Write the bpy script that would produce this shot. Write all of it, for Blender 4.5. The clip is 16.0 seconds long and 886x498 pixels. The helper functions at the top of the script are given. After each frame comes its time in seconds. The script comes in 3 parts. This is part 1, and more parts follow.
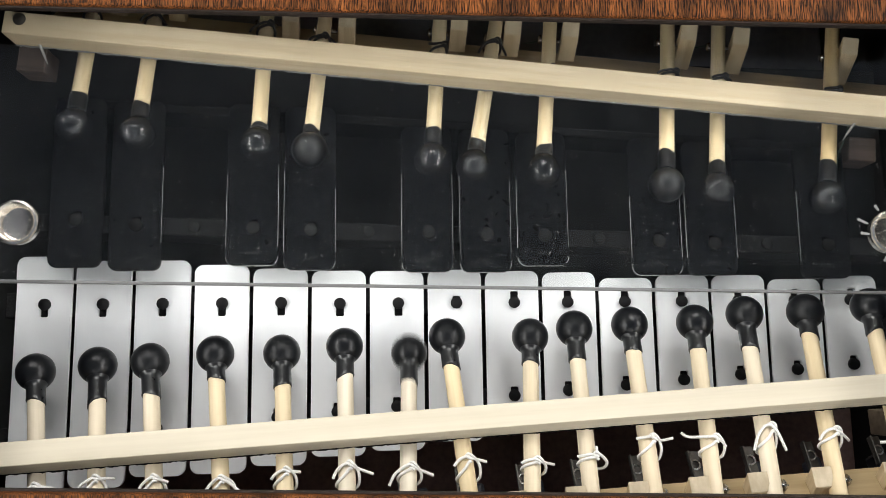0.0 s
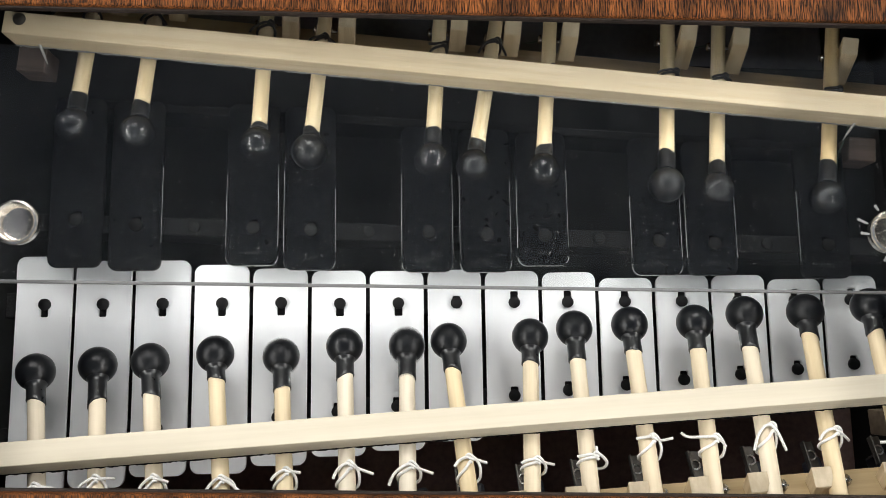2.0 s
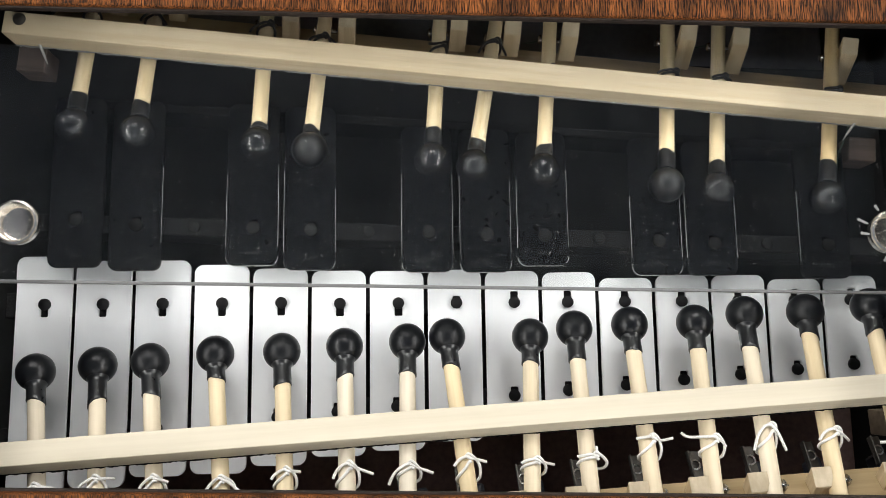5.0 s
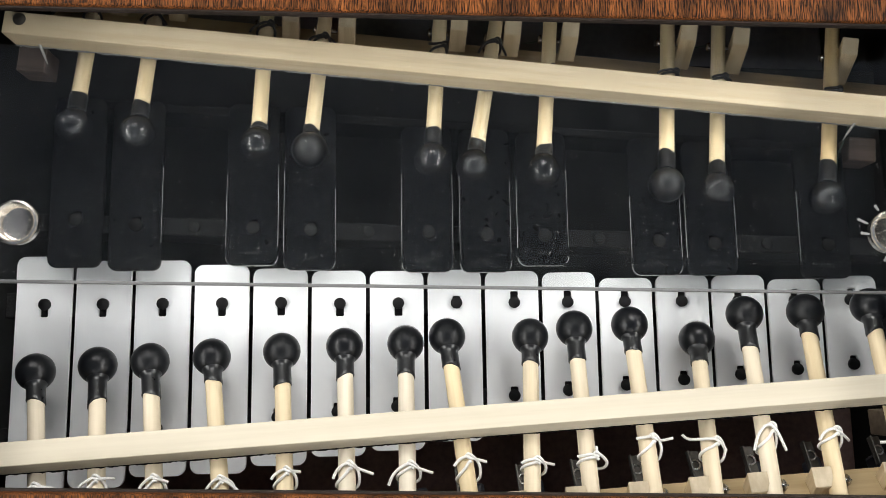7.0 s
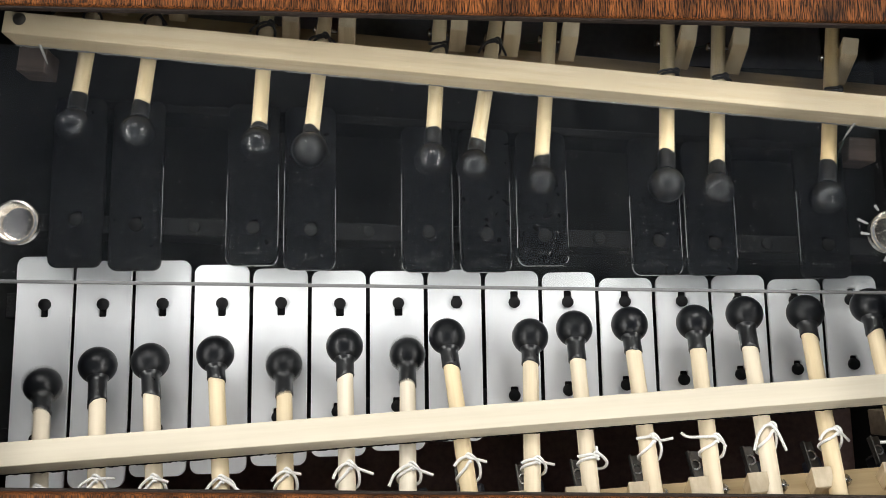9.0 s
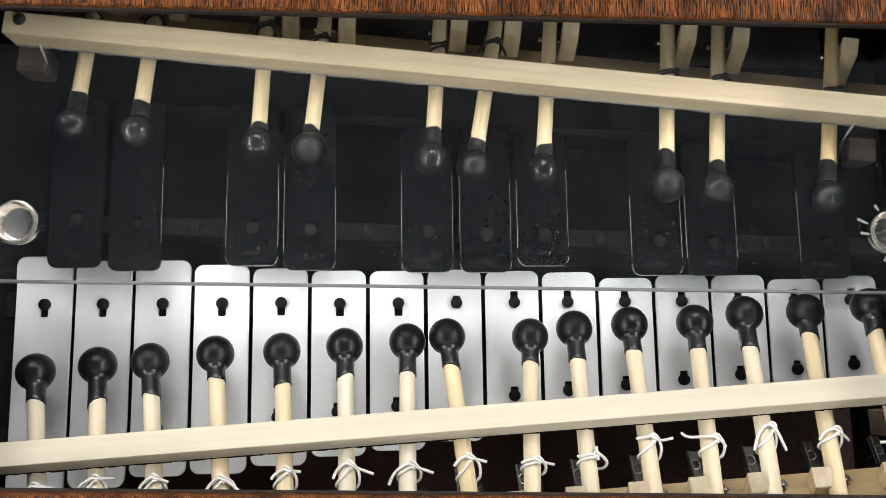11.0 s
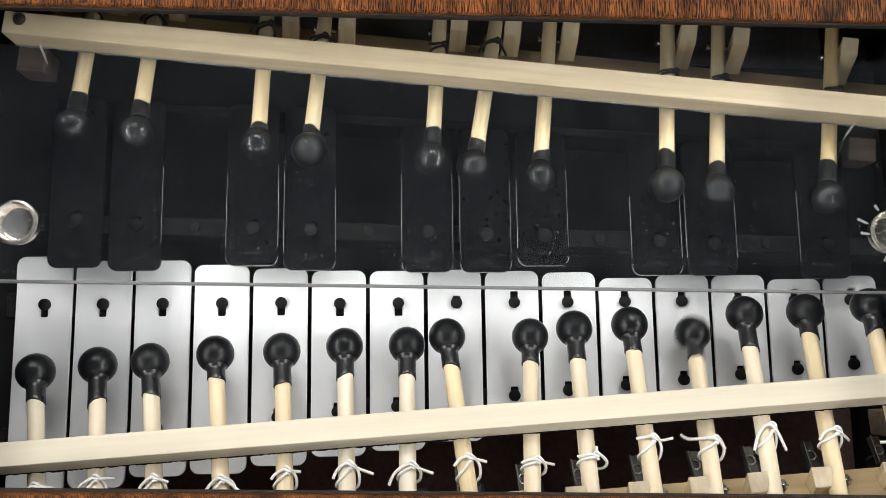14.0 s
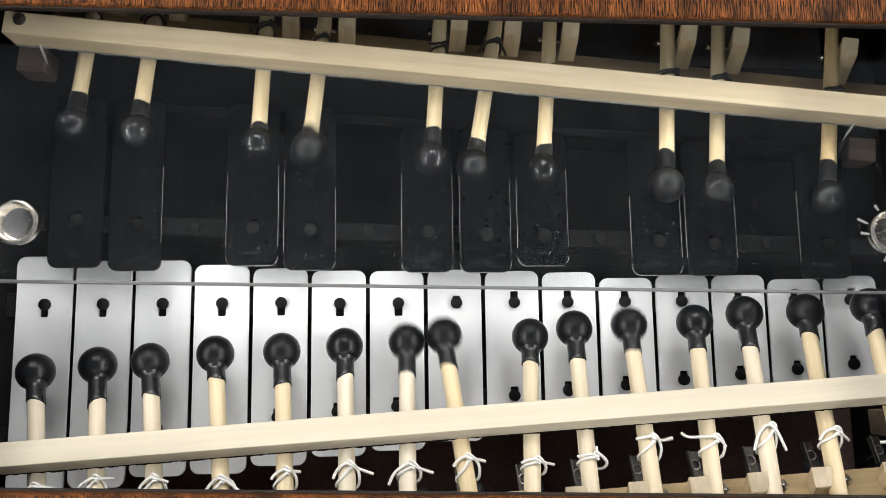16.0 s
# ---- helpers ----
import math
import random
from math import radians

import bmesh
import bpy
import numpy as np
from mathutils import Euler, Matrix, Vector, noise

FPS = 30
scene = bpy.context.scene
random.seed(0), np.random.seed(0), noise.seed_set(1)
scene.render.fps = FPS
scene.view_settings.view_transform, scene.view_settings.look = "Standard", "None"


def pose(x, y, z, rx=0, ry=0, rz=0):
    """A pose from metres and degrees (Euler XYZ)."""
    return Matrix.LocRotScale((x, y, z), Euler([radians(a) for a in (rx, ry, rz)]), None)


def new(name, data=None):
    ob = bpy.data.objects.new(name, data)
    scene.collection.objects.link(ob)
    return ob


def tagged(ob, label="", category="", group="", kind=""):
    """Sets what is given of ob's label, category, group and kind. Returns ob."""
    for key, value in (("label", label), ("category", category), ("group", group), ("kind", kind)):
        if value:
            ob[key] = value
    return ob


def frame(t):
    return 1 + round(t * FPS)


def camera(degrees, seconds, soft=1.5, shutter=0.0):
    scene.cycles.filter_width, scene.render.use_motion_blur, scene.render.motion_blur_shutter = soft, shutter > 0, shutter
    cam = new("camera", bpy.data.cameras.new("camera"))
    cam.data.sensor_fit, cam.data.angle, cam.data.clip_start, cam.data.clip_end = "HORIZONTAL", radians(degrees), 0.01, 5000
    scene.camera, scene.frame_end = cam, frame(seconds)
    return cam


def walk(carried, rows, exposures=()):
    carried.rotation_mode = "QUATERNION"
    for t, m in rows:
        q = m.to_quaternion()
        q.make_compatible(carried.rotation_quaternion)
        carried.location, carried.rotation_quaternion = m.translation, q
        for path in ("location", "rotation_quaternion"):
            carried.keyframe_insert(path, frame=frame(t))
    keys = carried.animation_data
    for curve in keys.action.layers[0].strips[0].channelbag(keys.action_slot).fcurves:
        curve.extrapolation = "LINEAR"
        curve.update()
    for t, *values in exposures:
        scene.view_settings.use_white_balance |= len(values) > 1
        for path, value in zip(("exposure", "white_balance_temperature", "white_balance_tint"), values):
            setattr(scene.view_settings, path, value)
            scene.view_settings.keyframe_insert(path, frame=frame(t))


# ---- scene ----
cam = camera(55.19, 16.0, soft=0.7, shutter=0.8)
walk(cam, [(0.0, pose(-0.0221, -0.0214, 0.4104, 8.565, -2.229, -0.830)),
           (16.0, pose(-0.0221, -0.0214, 0.4104, 8.565, -2.229, -0.830))])

# ---- light: a dim indoor room with long rows of ceiling fittings on both sides; the two short ones between are added fill ----
world = bpy.data.worlds.new("room_air")
world.use_nodes = True
world.node_tree.nodes["Background"].inputs[0].default_value = (0.9, 0.95, 1.0, 1)
world.node_tree.nodes["Background"].inputs[1].default_value = 0.02
scene.world = world
scene.view_settings.exposure = 0.04
CEILING = 1.75
# x, y, turn, watts, length, width
TUBES = [(-1.70, 0.0, 90, 58.0, 3.2, 0.36), (1.70, 0.0, 90, 55.0, 3.2, 0.36), (0.0, 1.70, 0, 26.0, 1.5, 0.80), (0.0, -1.45, 0, 4.0, 1.5, 0.40)]
for tx, ty, turn, watts, long, wide in TUBES:
    lamp = bpy.data.lights.new("tube_lamp", "AREA")
    lamp.shape, lamp.size, lamp.size_y, lamp.energy, lamp.color = "RECTANGLE", long, wide, watts, (1.0, 0.985, 0.95)
    new("tube_lamp", lamp).matrix_world = pose(tx, ty, CEILING - 0.035, 0, 0, turn)


# ---- materials ----
def material(name):
    m = bpy.data.materials.new(name)
    m.use_nodes = True
    return m, m.node_tree.nodes, m.node_tree.links, m.node_tree.nodes["Principled BSDF"]


def grain_coords(nodes, links, scale, kind="Object"):
    co = nodes.new("ShaderNodeTexCoord")
    mp = nodes.new("ShaderNodeMapping")
    mp.inputs["Scale"].default_value = scale
    info = nodes.new("ShaderNodeObjectInfo")
    add = nodes.new("ShaderNodeVectorMath")
    mul = nodes.new("ShaderNodeMath")
    mul.operation = "MULTIPLY"
    mul.inputs[1].default_value = 37.0
    links.new(info.outputs["Random"], mul.inputs[0])
    links.new(co.outputs[kind], mp.inputs[0])
    links.new(mp.outputs[0], add.inputs[0])
    links.new(mul.outputs[0], add.inputs[1])
    return add.outputs[0]


def noise_ramp(nodes, links, vec, scale, stops, detail=4.0, rough=0.6):
    n = nodes.new("ShaderNodeTexNoise")
    n.inputs["Scale"].default_value, n.inputs["Detail"].default_value = scale, detail
    n.inputs["Roughness"].default_value = rough
    links.new(vec, n.inputs["Vector"])
    r = nodes.new("ShaderNodeValToRGB")
    els = r.color_ramp.elements
    while len(els) < len(stops):
        els.new(0.5)
    for el, (at, col) in zip(els, stops):
        el.position, el.color = at, (*col, 1)
    links.new(n.outputs["Fac"], r.inputs[0])
    return n.outputs["Fac"], r.outputs[0]


def mixed(nodes, links, mode, fac, a, b):
    m = nodes.new("ShaderNodeMix")
    m.data_type, m.blend_type = "RGBA", mode
    m.inputs[0].default_value = fac
    links.new(a, m.inputs[6])
    links.new(b, m.inputs[7])
    return m.outputs[2]


def bumped(nodes, links, bsdf, height, strength, distance):
    b = nodes.new("ShaderNodeBump")
    b.inputs["Strength"].default_value, b.inputs["Distance"].default_value = strength, distance
    links.new(height, b.inputs["Height"])
    links.new(b.outputs[0], bsdf.inputs["Normal"])


def wood(name, dark, light, along, rough=0.55, spread=0.25, coarse=1.0, coat=0.0, tints=(), spec=0.4, sharp=(0.32, 0.62), relief=0.25):
    """Wood with its grain along one axis of the object."""
    m, nodes, links, bsdf = material(name)
    fine = [260.0 * coarse] * 3
    broad = [(9.0 if coarse > 2 else 70.0) * coarse] * 3
    fine[along], broad[along] = (17.0 if coarse > 2 else 9.0) * coarse, (2.5 if coarse > 2 else 5.0) * coarse
    h, c1 = noise_ramp(nodes, links, grain_coords(nodes, links, fine), 1.0, [(sharp[0], dark), (sharp[1], light)])
    _, c2 = noise_ramp(nodes, links, grain_coords(nodes, links, broad), 1.0, [(0.3, (1 - spread,) * 3), (0.7, (1, 1, 1))], 3.0)
    colour = mixed(nodes, links, "MULTIPLY", 1.0, c1, c2)
    if tints:
        info = nodes.new("ShaderNodeObjectInfo")
        ramp = nodes.new("ShaderNodeValToRGB")
        for el, col in zip(ramp.color_ramp.elements, tints):
            el.color = (*col, 1)
        links.new(info.outputs["Random"], ramp.inputs[0])
        colour = mixed(nodes, links, "MULTIPLY", 1.0, colour, ramp.outputs[0])
    links.new(colour, bsdf.inputs["Base Color"])
    bsdf.inputs["Roughness"].default_value = rough
    bsdf.inputs["Coat Weight"].default_value = coat
    bsdf.inputs["Specular IOR Level"].default_value = spec
    bsdf.inputs["Coat Roughness"].default_value = 0.2
    bumped(nodes, links, bsdf, h, relief, 0.0004)
    return m


def plain(name, dark, light, rough, metal=0.0, scale=300.0, bump=0.1, rough_spread=0.1, stretch=(1, 1, 1), spec=0.5):
    m, nodes, links, bsdf = material(name)
    vec = grain_coords(nodes, links, stretch)
    h, c = noise_ramp(nodes, links, vec, scale, [(0.3, dark), (0.7, light)])
    _, c2 = noise_ramp(nodes, links, vec, scale / 9, [(0.3, (0.88,) * 3), (0.7, (1, 1, 1))])
    links.new(mixed(nodes, links, "MULTIPLY", 1.0, c, c2), bsdf.inputs["Base Color"])
    bsdf.inputs["Metallic"].default_value = metal
    bsdf.inputs["Specular IOR Level"].default_value = spec
    mr = nodes.new("ShaderNodeMapRange")
    mr.inputs["To Min"].default_value, mr.inputs["To Max"].default_value = rough - rough_spread, rough + rough_spread
    links.new(h, mr.inputs[0])
    links.new(mr.outputs[0], bsdf.inputs["Roughness"])
    bumped(nodes, links, bsdf, h, bump, 0.0003)
    return m


BASSWOOD = wood("pale_basswood", (0.42, 0.335, 0.22), (0.52, 0.435, 0.31), 0, 0.65, 0.16, spec=0.25)
DOWEL = wood("birch_dowel", (0.64, 0.555, 0.405), (0.74, 0.66, 0.515), 1, 0.65, 0.16, spec=0.25, tints=((1.0, 0.91, 0.73), (1.0, 1.01, 1.06)))
# Sharp sticks: the yellow cast of the cover is put into the wood.
COVER_TINT_DOWEL = wood("cover_tint_dowel", (0.60, 0.47, 0.275), (0.715, 0.60, 0.405), 1, 0.6, 0.16, tints=((1.0, 0.90, 0.72), (1.0, 1.0, 1.0)))
LIT_END = wood("sawn_end", (0.46, 0.38, 0.26), (0.58, 0.49, 0.355), 1, 0.7, 0.2)
# Lower rail: a paler, less yellow wood than the upper one.
PALE_RAIL = wood("cream_basswood", (0.50, 0.45, 0.35), (0.545, 0.495, 0.395), 0, 0.7, 0.07, spec=0.2)
# Lower beam: ochre wood, darkened further for the shade of the rim.
LOW_BEAM = wood("shaded_ochre_beam", (0.27, 0.19, 0.09), (0.36, 0.265, 0.14), 0, 0.55, 0.2)
BEAM = wood("pine_beam", (0.35, 0.25, 0.135), (0.46, 0.345, 0.205), 0, 0.55, 0.2)
POST = wood("pine_post", (0.44, 0.335, 0.20), (0.57, 0.455, 0.295), 2, 0.55, 0.2)
# Corner block woods: the dimness under cover and rails is in their colour.
SHADED_BLOCK = wood("dimmed_brown_block", (0.13, 0.10, 0.07), (0.20, 0.155, 0.11), 0, 0.6, 0.2)
DIM_BLOCK = wood("dimmed_block", (0.065, 0.047, 0.039), (0.11, 0.082, 0.068), 0, 0.6, 0.2)
WALNUT = wood("stained_oak", (0.014, 0.0050, 0.0022), (0.275, 0.092, 0.023), 1, 0.5, 0.85, 9.5, 0.0, spec=0.10, sharp=(0.42, 0.60), relief=0.5)
# Rear base: deep shadow is lifted by a lighter grey in the colour.
LIFTED_BASE = plain("lifted_grey_base", (0.12, 0.12, 0.13), (0.17, 0.17, 0.18), 0.8, spec=0.2)
INSIDE = plain("dark_inside", (0.18, 0.117, 0.104), (0.26, 0.17, 0.152), 0.8, spec=0.2)
ALUMINIUM = plain("satin_aluminium", (0.82, 0.833, 0.85), (0.85, 0.863, 0.88), 0.46, 0.42, 45.0, 0.012, 0.05, (3, 1, 1))
BLACK_BAR = plain("black_lacquer", (0.0044, 0.0047, 0.0052), (0.0055, 0.0058, 0.0064), 0.16, 0.0, 200.0, 0.005, 0.006, spec=0.2)
BLACK_FRAME = plain("black_frame", (0.0085, 0.0088, 0.0092), (0.0130, 0.0133, 0.0138), 0.7, spec=0.15)
SUPPORT = plain("black_support", (0.004, 0.004, 0.0042), (0.008, 0.008, 0.0082), 0.9, 0.0, 500.0, 0.3, 0.04, spec=0.1)
GREY_FELT = plain("pale_felt", (0.12, 0.12, 0.12), (0.28, 0.28, 0.275), 0.95, 0.0, 900.0, 0.6, 0.04, spec=0.1)
FELT = plain("grey_felt", (0.005, 0.005, 0.0055), (0.014, 0.014, 0.0145), 0.95, 0.0, 900.0, 0.6, 0.04, spec=0.1)


def rubber(name, dark, light, spec, smooth, matt):
    """Black rubber whose gloss differs from ball to ball."""
    m = plain(name, dark, light, 0.29, 0.0, 500.0, 0.05, 0.03, spec=spec)
    nodes, links = m.node_tree.nodes, m.node_tree.links
    info, span = nodes.new("ShaderNodeObjectInfo"), nodes.new("ShaderNodeMapRange")
    span.inputs["To Min"].default_value, span.inputs["To Max"].default_value = smooth, matt
    links.new(info.outputs["Random"], span.inputs[0])
    links.new(span.outputs[0], nodes["Principled BSDF"].inputs["Roughness"])
    return m


RUBBER = rubber("black_rubber", (0.0034, 0.0039, 0.0050), (0.0056, 0.0062, 0.0080), 0.26, 0.27, 0.42)
SHARP_RUBBER = rubber("glossy_black_rubber", (0.0028, 0.0032, 0.0042), (0.0046, 0.0051, 0.0066), 0.55, 0.19, 0.30)
SLEEVE = plain("shrunk_sleeve", (0.006, 0.0066, 0.008), (0.010, 0.0108, 0.012), 0.31, 0.0, 300.0, 0.15)
PEG = plain("peg_rubber", (0.0035, 0.0035, 0.004), (0.007, 0.007, 0.0075), 0.55, 0.0, 700.0, 0.2, spec=0.15)
EDGE_BAND = plain("dark_edge", (0.010, 0.0065, 0.005), (0.034, 0.023, 0.018), 0.7, 0.0, 400.0, 0.6, spec=0.2)
# Pale metal lines that stand in for lamp glints on the bar edges.
RIM_GLINT = plain("bar_edge_glint", (0.16, 0.16, 0.16), (0.62, 0.62, 0.61), 0.45, 0.6, 90.0, 0.05, 0.05, (1.0, 0.25, 1.0))
CORD = plain("white_cord", (0.66, 0.65, 0.62), (0.84, 0.83, 0.80), 0.7, 0.0, 2500.0, 0.5)
BLACK_CORD = plain("black_cord", (0.012, 0.012, 0.013), (0.03, 0.03, 0.03), 0.6, 0.0, 2500.0, 0.5)
CHROME = plain("polished_nickel", (0.74, 0.70, 0.64), (0.90, 0.86, 0.80), 0.26, 1.0, 250.0, 0.03, 0.04, (1, 5, 1))
SATIN_STEEL = plain("satin_steel", (0.40, 0.40, 0.40), (0.60, 0.60, 0.59), 0.40, 0.8, 300.0, 0.05)
STEEL = plain("zinc_steel", (0.50, 0.50, 0.50), (0.78, 0.78, 0.78), 0.24, 1.0, 300.0, 0.05)
DARK_STEEL = plain("dark_steel", (0.05, 0.045, 0.04), (0.12, 0.11, 0.10), 0.4, 0.8, 200.0, 0.1)
COIL = plain("blue_black_coil", (0.010, 0.012, 0.022), (0.022, 0.026, 0.045), 0.4)
WIRE = plain("green_wire", (0.010, 0.030, 0.020), (0.020, 0.050, 0.035), 0.4)
GLUE = plain("dried_glue", (0.20, 0.20, 0.19), (0.50, 0.50, 0.48), 0.7)
DUST = plain("dust", (0.12, 0.12, 0.118), (0.42, 0.42, 0.41), 0.9)
SCRATCH = plain("engraved_line", (0.03, 0.03, 0.03), (0.08, 0.08, 0.08), 0.6)
PAINT = plain("wall_paint", (0.74, 0.735, 0.72), (0.80, 0.795, 0.78), 0.85, 0.0, 3.0)
CEIL = plain("ceiling_paint", (0.135, 0.158, 0.205), (0.17, 0.195, 0.245), 0.9, 0.0, 3.0)
CARPET = plain("floor_covering", (0.26, 0.255, 0.25), (0.34, 0.335, 0.325), 0.9, 0.0, 20.0)
EDGE, _nodes, _links, _bsdf = material("acrylic_edge")
_bsdf.inputs["Base Color"].default_value = (0.13, 0.13, 0.13, 1)
_bsdf.inputs["Roughness"].default_value = 0.35
GLASS, _nodes, _links, _bsdf = material("clear_acrylic")
_bsdf.inputs["Base Color"].default_value = (0.86, 0.875, 0.87, 1)
_bsdf.inputs["Transmission Weight"].default_value = 1.0
_bsdf.inputs["Roughness"].default_value = 0.0
_bsdf.inputs["IOR"].default_value = 1.40
GLOW, _nodes, _links, _bsdf = material("lamp_diffuser")
_bsdf.inputs["Emission Color"].default_value = (1.0, 0.985, 0.95, 1)
_bsdf.inputs["Emission Strength"].default_value = 4.0


# ---- mesh helpers ----
def part(name, bm, mat, parent=None, label="", smooth=None):
    """Links a bmesh as one mesh object."""
    me = bpy.data.meshes.new(name)
    if smooth is not None:
        for fc in bm.faces:
            fc.smooth = True
        for ed in bm.edges:
            ed.smooth = len(ed.link_faces) == 2 and ed.calc_face_angle(0) < radians(smooth)
    bm.to_mesh(me)
    bm.free()
    me.materials.append(mat)
    ob = new(name, me)
    ob.parent = parent
    return tagged(ob, label) if label else ob


def box(x0, x1, y0, y1, z0, z1, bevel=0.0, segments=2):
    bm = bmesh.new()
    bmesh.ops.create_cube(bm, size=1)
    for v in bm.verts:
        v.co = ((x0 + x1) / 2 + v.co.x * (x1 - x0), (y0 + y1) / 2 + v.co.y * (y1 - y0), (z0 + z1) / 2 + v.co.z * (z1 - z0))
    if bevel:
        bmesh.ops.bevel(bm, geom=bm.edges[:], offset=bevel, segments=segments, affect="EDGES", profile=0.5)
    return bm


def lathe(profile, steps=32, axis="Z", cap=True):
    """Turns (radius, height) pairs round an axis."""
    bm = bmesh.new()
    rings = []
    for r, h in profile:
        ring = []
        for k in range(steps):
            a = 2 * math.pi * k / steps
            x, y = r * math.cos(a), r * math.sin(a)
            ring.append(bm.verts.new((x, y, h) if axis == "Z" else (x, h, -y)))
        rings.append(ring)
    for a, b in zip(rings, rings[1:]):
        for k in range(steps):
            bm.faces.new((a[k], a[(k + 1) % steps], b[(k + 1) % steps], b[k]))
    if cap:
        bm.faces.new(rings[0][::-1])
        bm.faces.new(rings[-1])
    bmesh.ops.recalc_face_normals(bm, faces=bm.faces[:])
    return bm


def outline(x0, x1, y0, y1, r, steps=6):
    pts = []
    for cx, cy, a0 in ((x1 - r, y1 - r, 0), (x0 + r, y1 - r, 90), (x0 + r, y0 + r, 180), (x1 - r, y0 + r, 270)):
        for k in range(steps + 1):
            a = radians(a0 + 90 * k / steps)
            pts.append((cx + r * math.cos(a), cy + r * math.sin(a)))
    return pts


def circle(cx, cy, r, steps=24):
    return [(cx + r * math.cos(2 * math.pi * k / steps), cy + r * math.sin(2 * math.pi * k / steps)) for k in range(steps)]


def plate(loops, z0, z1):
    """A plate with holes: the first loop is its outline."""
    bm = bmesh.new()
    edges = []
    for loop in loops:
        vs = [bm.verts.new((x, y, z0)) for x, y in loop]
        edges += [bm.edges.new((a, b)) for a, b in zip(vs, vs[1:] + vs[:1])]
    faces = [g for g in bmesh.ops.triangle_fill(bm, use_beauty=True, use_dissolve=False, edges=edges)["geom"] if isinstance(g, bmesh.types.BMFace)]
    up = bmesh.ops.extrude_face_region(bm, geom=faces)["geom"]
    for g in up:
        if isinstance(g, bmesh.types.BMVert):
            g.co.z = z1
    bmesh.ops.recalc_face_normals(bm, faces=bm.faces[:])
    return bm


def soften(ob, width, segments=2):
    mod = ob.modifiers.new("edge", "BEVEL")
    mod.width, mod.segments, mod.limit_method, mod.angle_limit = width, segments, "ANGLE", radians(50)
    return ob


def cord(name, points, radius, mat, parent):
    """A round cord through the points, as a mesh."""
    bm = bmesh.new()
    pts = [Vector(q) for q in points]
    fine = []
    for i in range(len(pts) - 1):
        a, b, c, d = pts[max(i - 1, 0)], pts[i], pts[i + 1], pts[min(i + 2, len(pts) - 1)]
        for k in range(4):
            t = k / 4
            fine.append(0.5 * (2 * b + (c - a) * t + (2 * a - 5 * b + 4 * c - d) * t * t + (3 * b - a - 3 * c + d) * t ** 3))
    fine.append(pts[-1])
    rings, side = [], Vector((0.3, 0.2, 0.93))
    for i, q in enumerate(fine):
        way = (fine[min(i + 1, len(fine) - 1)] - fine[max(i - 1, 0)]).normalized()
        side = (side - way * side.dot(way)).normalized()
        other = way.cross(side)
        rings.append([bm.verts.new(q + radius * (side * math.cos(a) + other * math.sin(a))) for a in (2 * math.pi * k / 8 for k in range(8))])
    for a, b in zip(rings, rings[1:]):
        for k in range(8):
            bm.faces.new((a[k], a[(k + 1) % 8], b[(k + 1) % 8], b[k]))
    bm.faces.new(rings[0][::-1])
    bm.faces.new(rings[-1])
    bmesh.ops.recalc_face_normals(bm, faces=bm.faces[:])
    return part(name, bm, mat, parent, smooth=60)


def between(a, b, roll=0.0):
    """A pose at a whose x axis points at b."""
    d = Vector(b) - Vector(a)
    turn = Euler((0, -math.atan2(d.z, math.hypot(d.x, d.y)), math.atan2(d.y, d.x))).to_matrix().to_4x4()
    return Matrix.Translation(a) @ turn @ pose(0, 0, 0, roll)


# ---- the room ----
FLOOR = -0.11
tagged(part("floor", box(-2.6, 2.6, -2.6, 2.6, FLOOR - 0.05, FLOOR), CARPET), "plain pale grey floor of the room", "floor", kind="structure")
tagged(part("ceiling", box(-2.6, 2.6, -2.6, 2.6, CEILING, CEILING + 0.1), CEIL), "plain dark painted ceiling", "ceiling", kind="structure")
for nm, b in (("wall_north", (-2.6, 2.6, 2.5, 2.6)), ("wall_south", (-2.6, 2.6, -2.6, -2.5)), ("wall_west", (-2.6, -2.5, -2.5, 2.5)), ("wall_east", (2.5, 2.6, -2.5, 2.5))):
    tagged(part(nm, box(*b, FLOOR, CEILING), PAINT), "plain white painted wall", "wall", kind="structure")


def ceiling_light(m, long, wide):
    root = tagged(new("ceiling_light"), "white ceiling light fitting with diffuser, the short ones added as fill", "ceiling light", "ceiling lights")
    root.matrix_world = m
    a, b = long / 2, wide / 2
    part("frame", plate([outline(-a - 0.05, a + 0.05, -b - 0.05, b + 0.05, 0.01), outline(-a - 0.02, a + 0.02, -b - 0.02, b + 0.02, 0.005)], -0.03, 0.0), CEIL, root)
    part("diffuser", box(-a - 0.02, a + 0.02, -b - 0.02, b + 0.02, -0.024, -0.004), GLOW, root)
    return root


for tx, ty, turn, _, long, wide in TUBES:
    ceiling_light(pose(tx, ty, CEILING, 0, 0, turn), long, wide)

# ---- the case ----
case = tagged(new("instrument_case"), "dark stained oak case around the glockenspiel", "case")
case.location = (0, 0, FLOOR)
H = -FLOOR
part("base_board", box(-0.26, 0.26, -0.20, 0.05, 0.0, 0.012), INSIDE, case, "dark base board")
part("base_board", box(-0.26, 0.26, 0.05, 0.30, 0.0, 0.012), LIFTED_BASE, case, "rear base board, greyed to lift the shadow")
# Sides are out of view; their heights are set to block lamp light.
for x, tall, rear in ((-0.260, 0.130, 0.100), (0.242, 0.150, 0.066)):
    part("side_board", box(x, x + 0.018, -0.182, 0.112, 0.012, H + tall, 0.001), BLACK_FRAME, case, "tall side board out of view that blocks side light")
    part("side_board", box(x, x + 0.018, 0.112, 0.282, 0.012, H + rear, 0.001), BLACK_FRAME, case, "side board out of view, height set for the light")
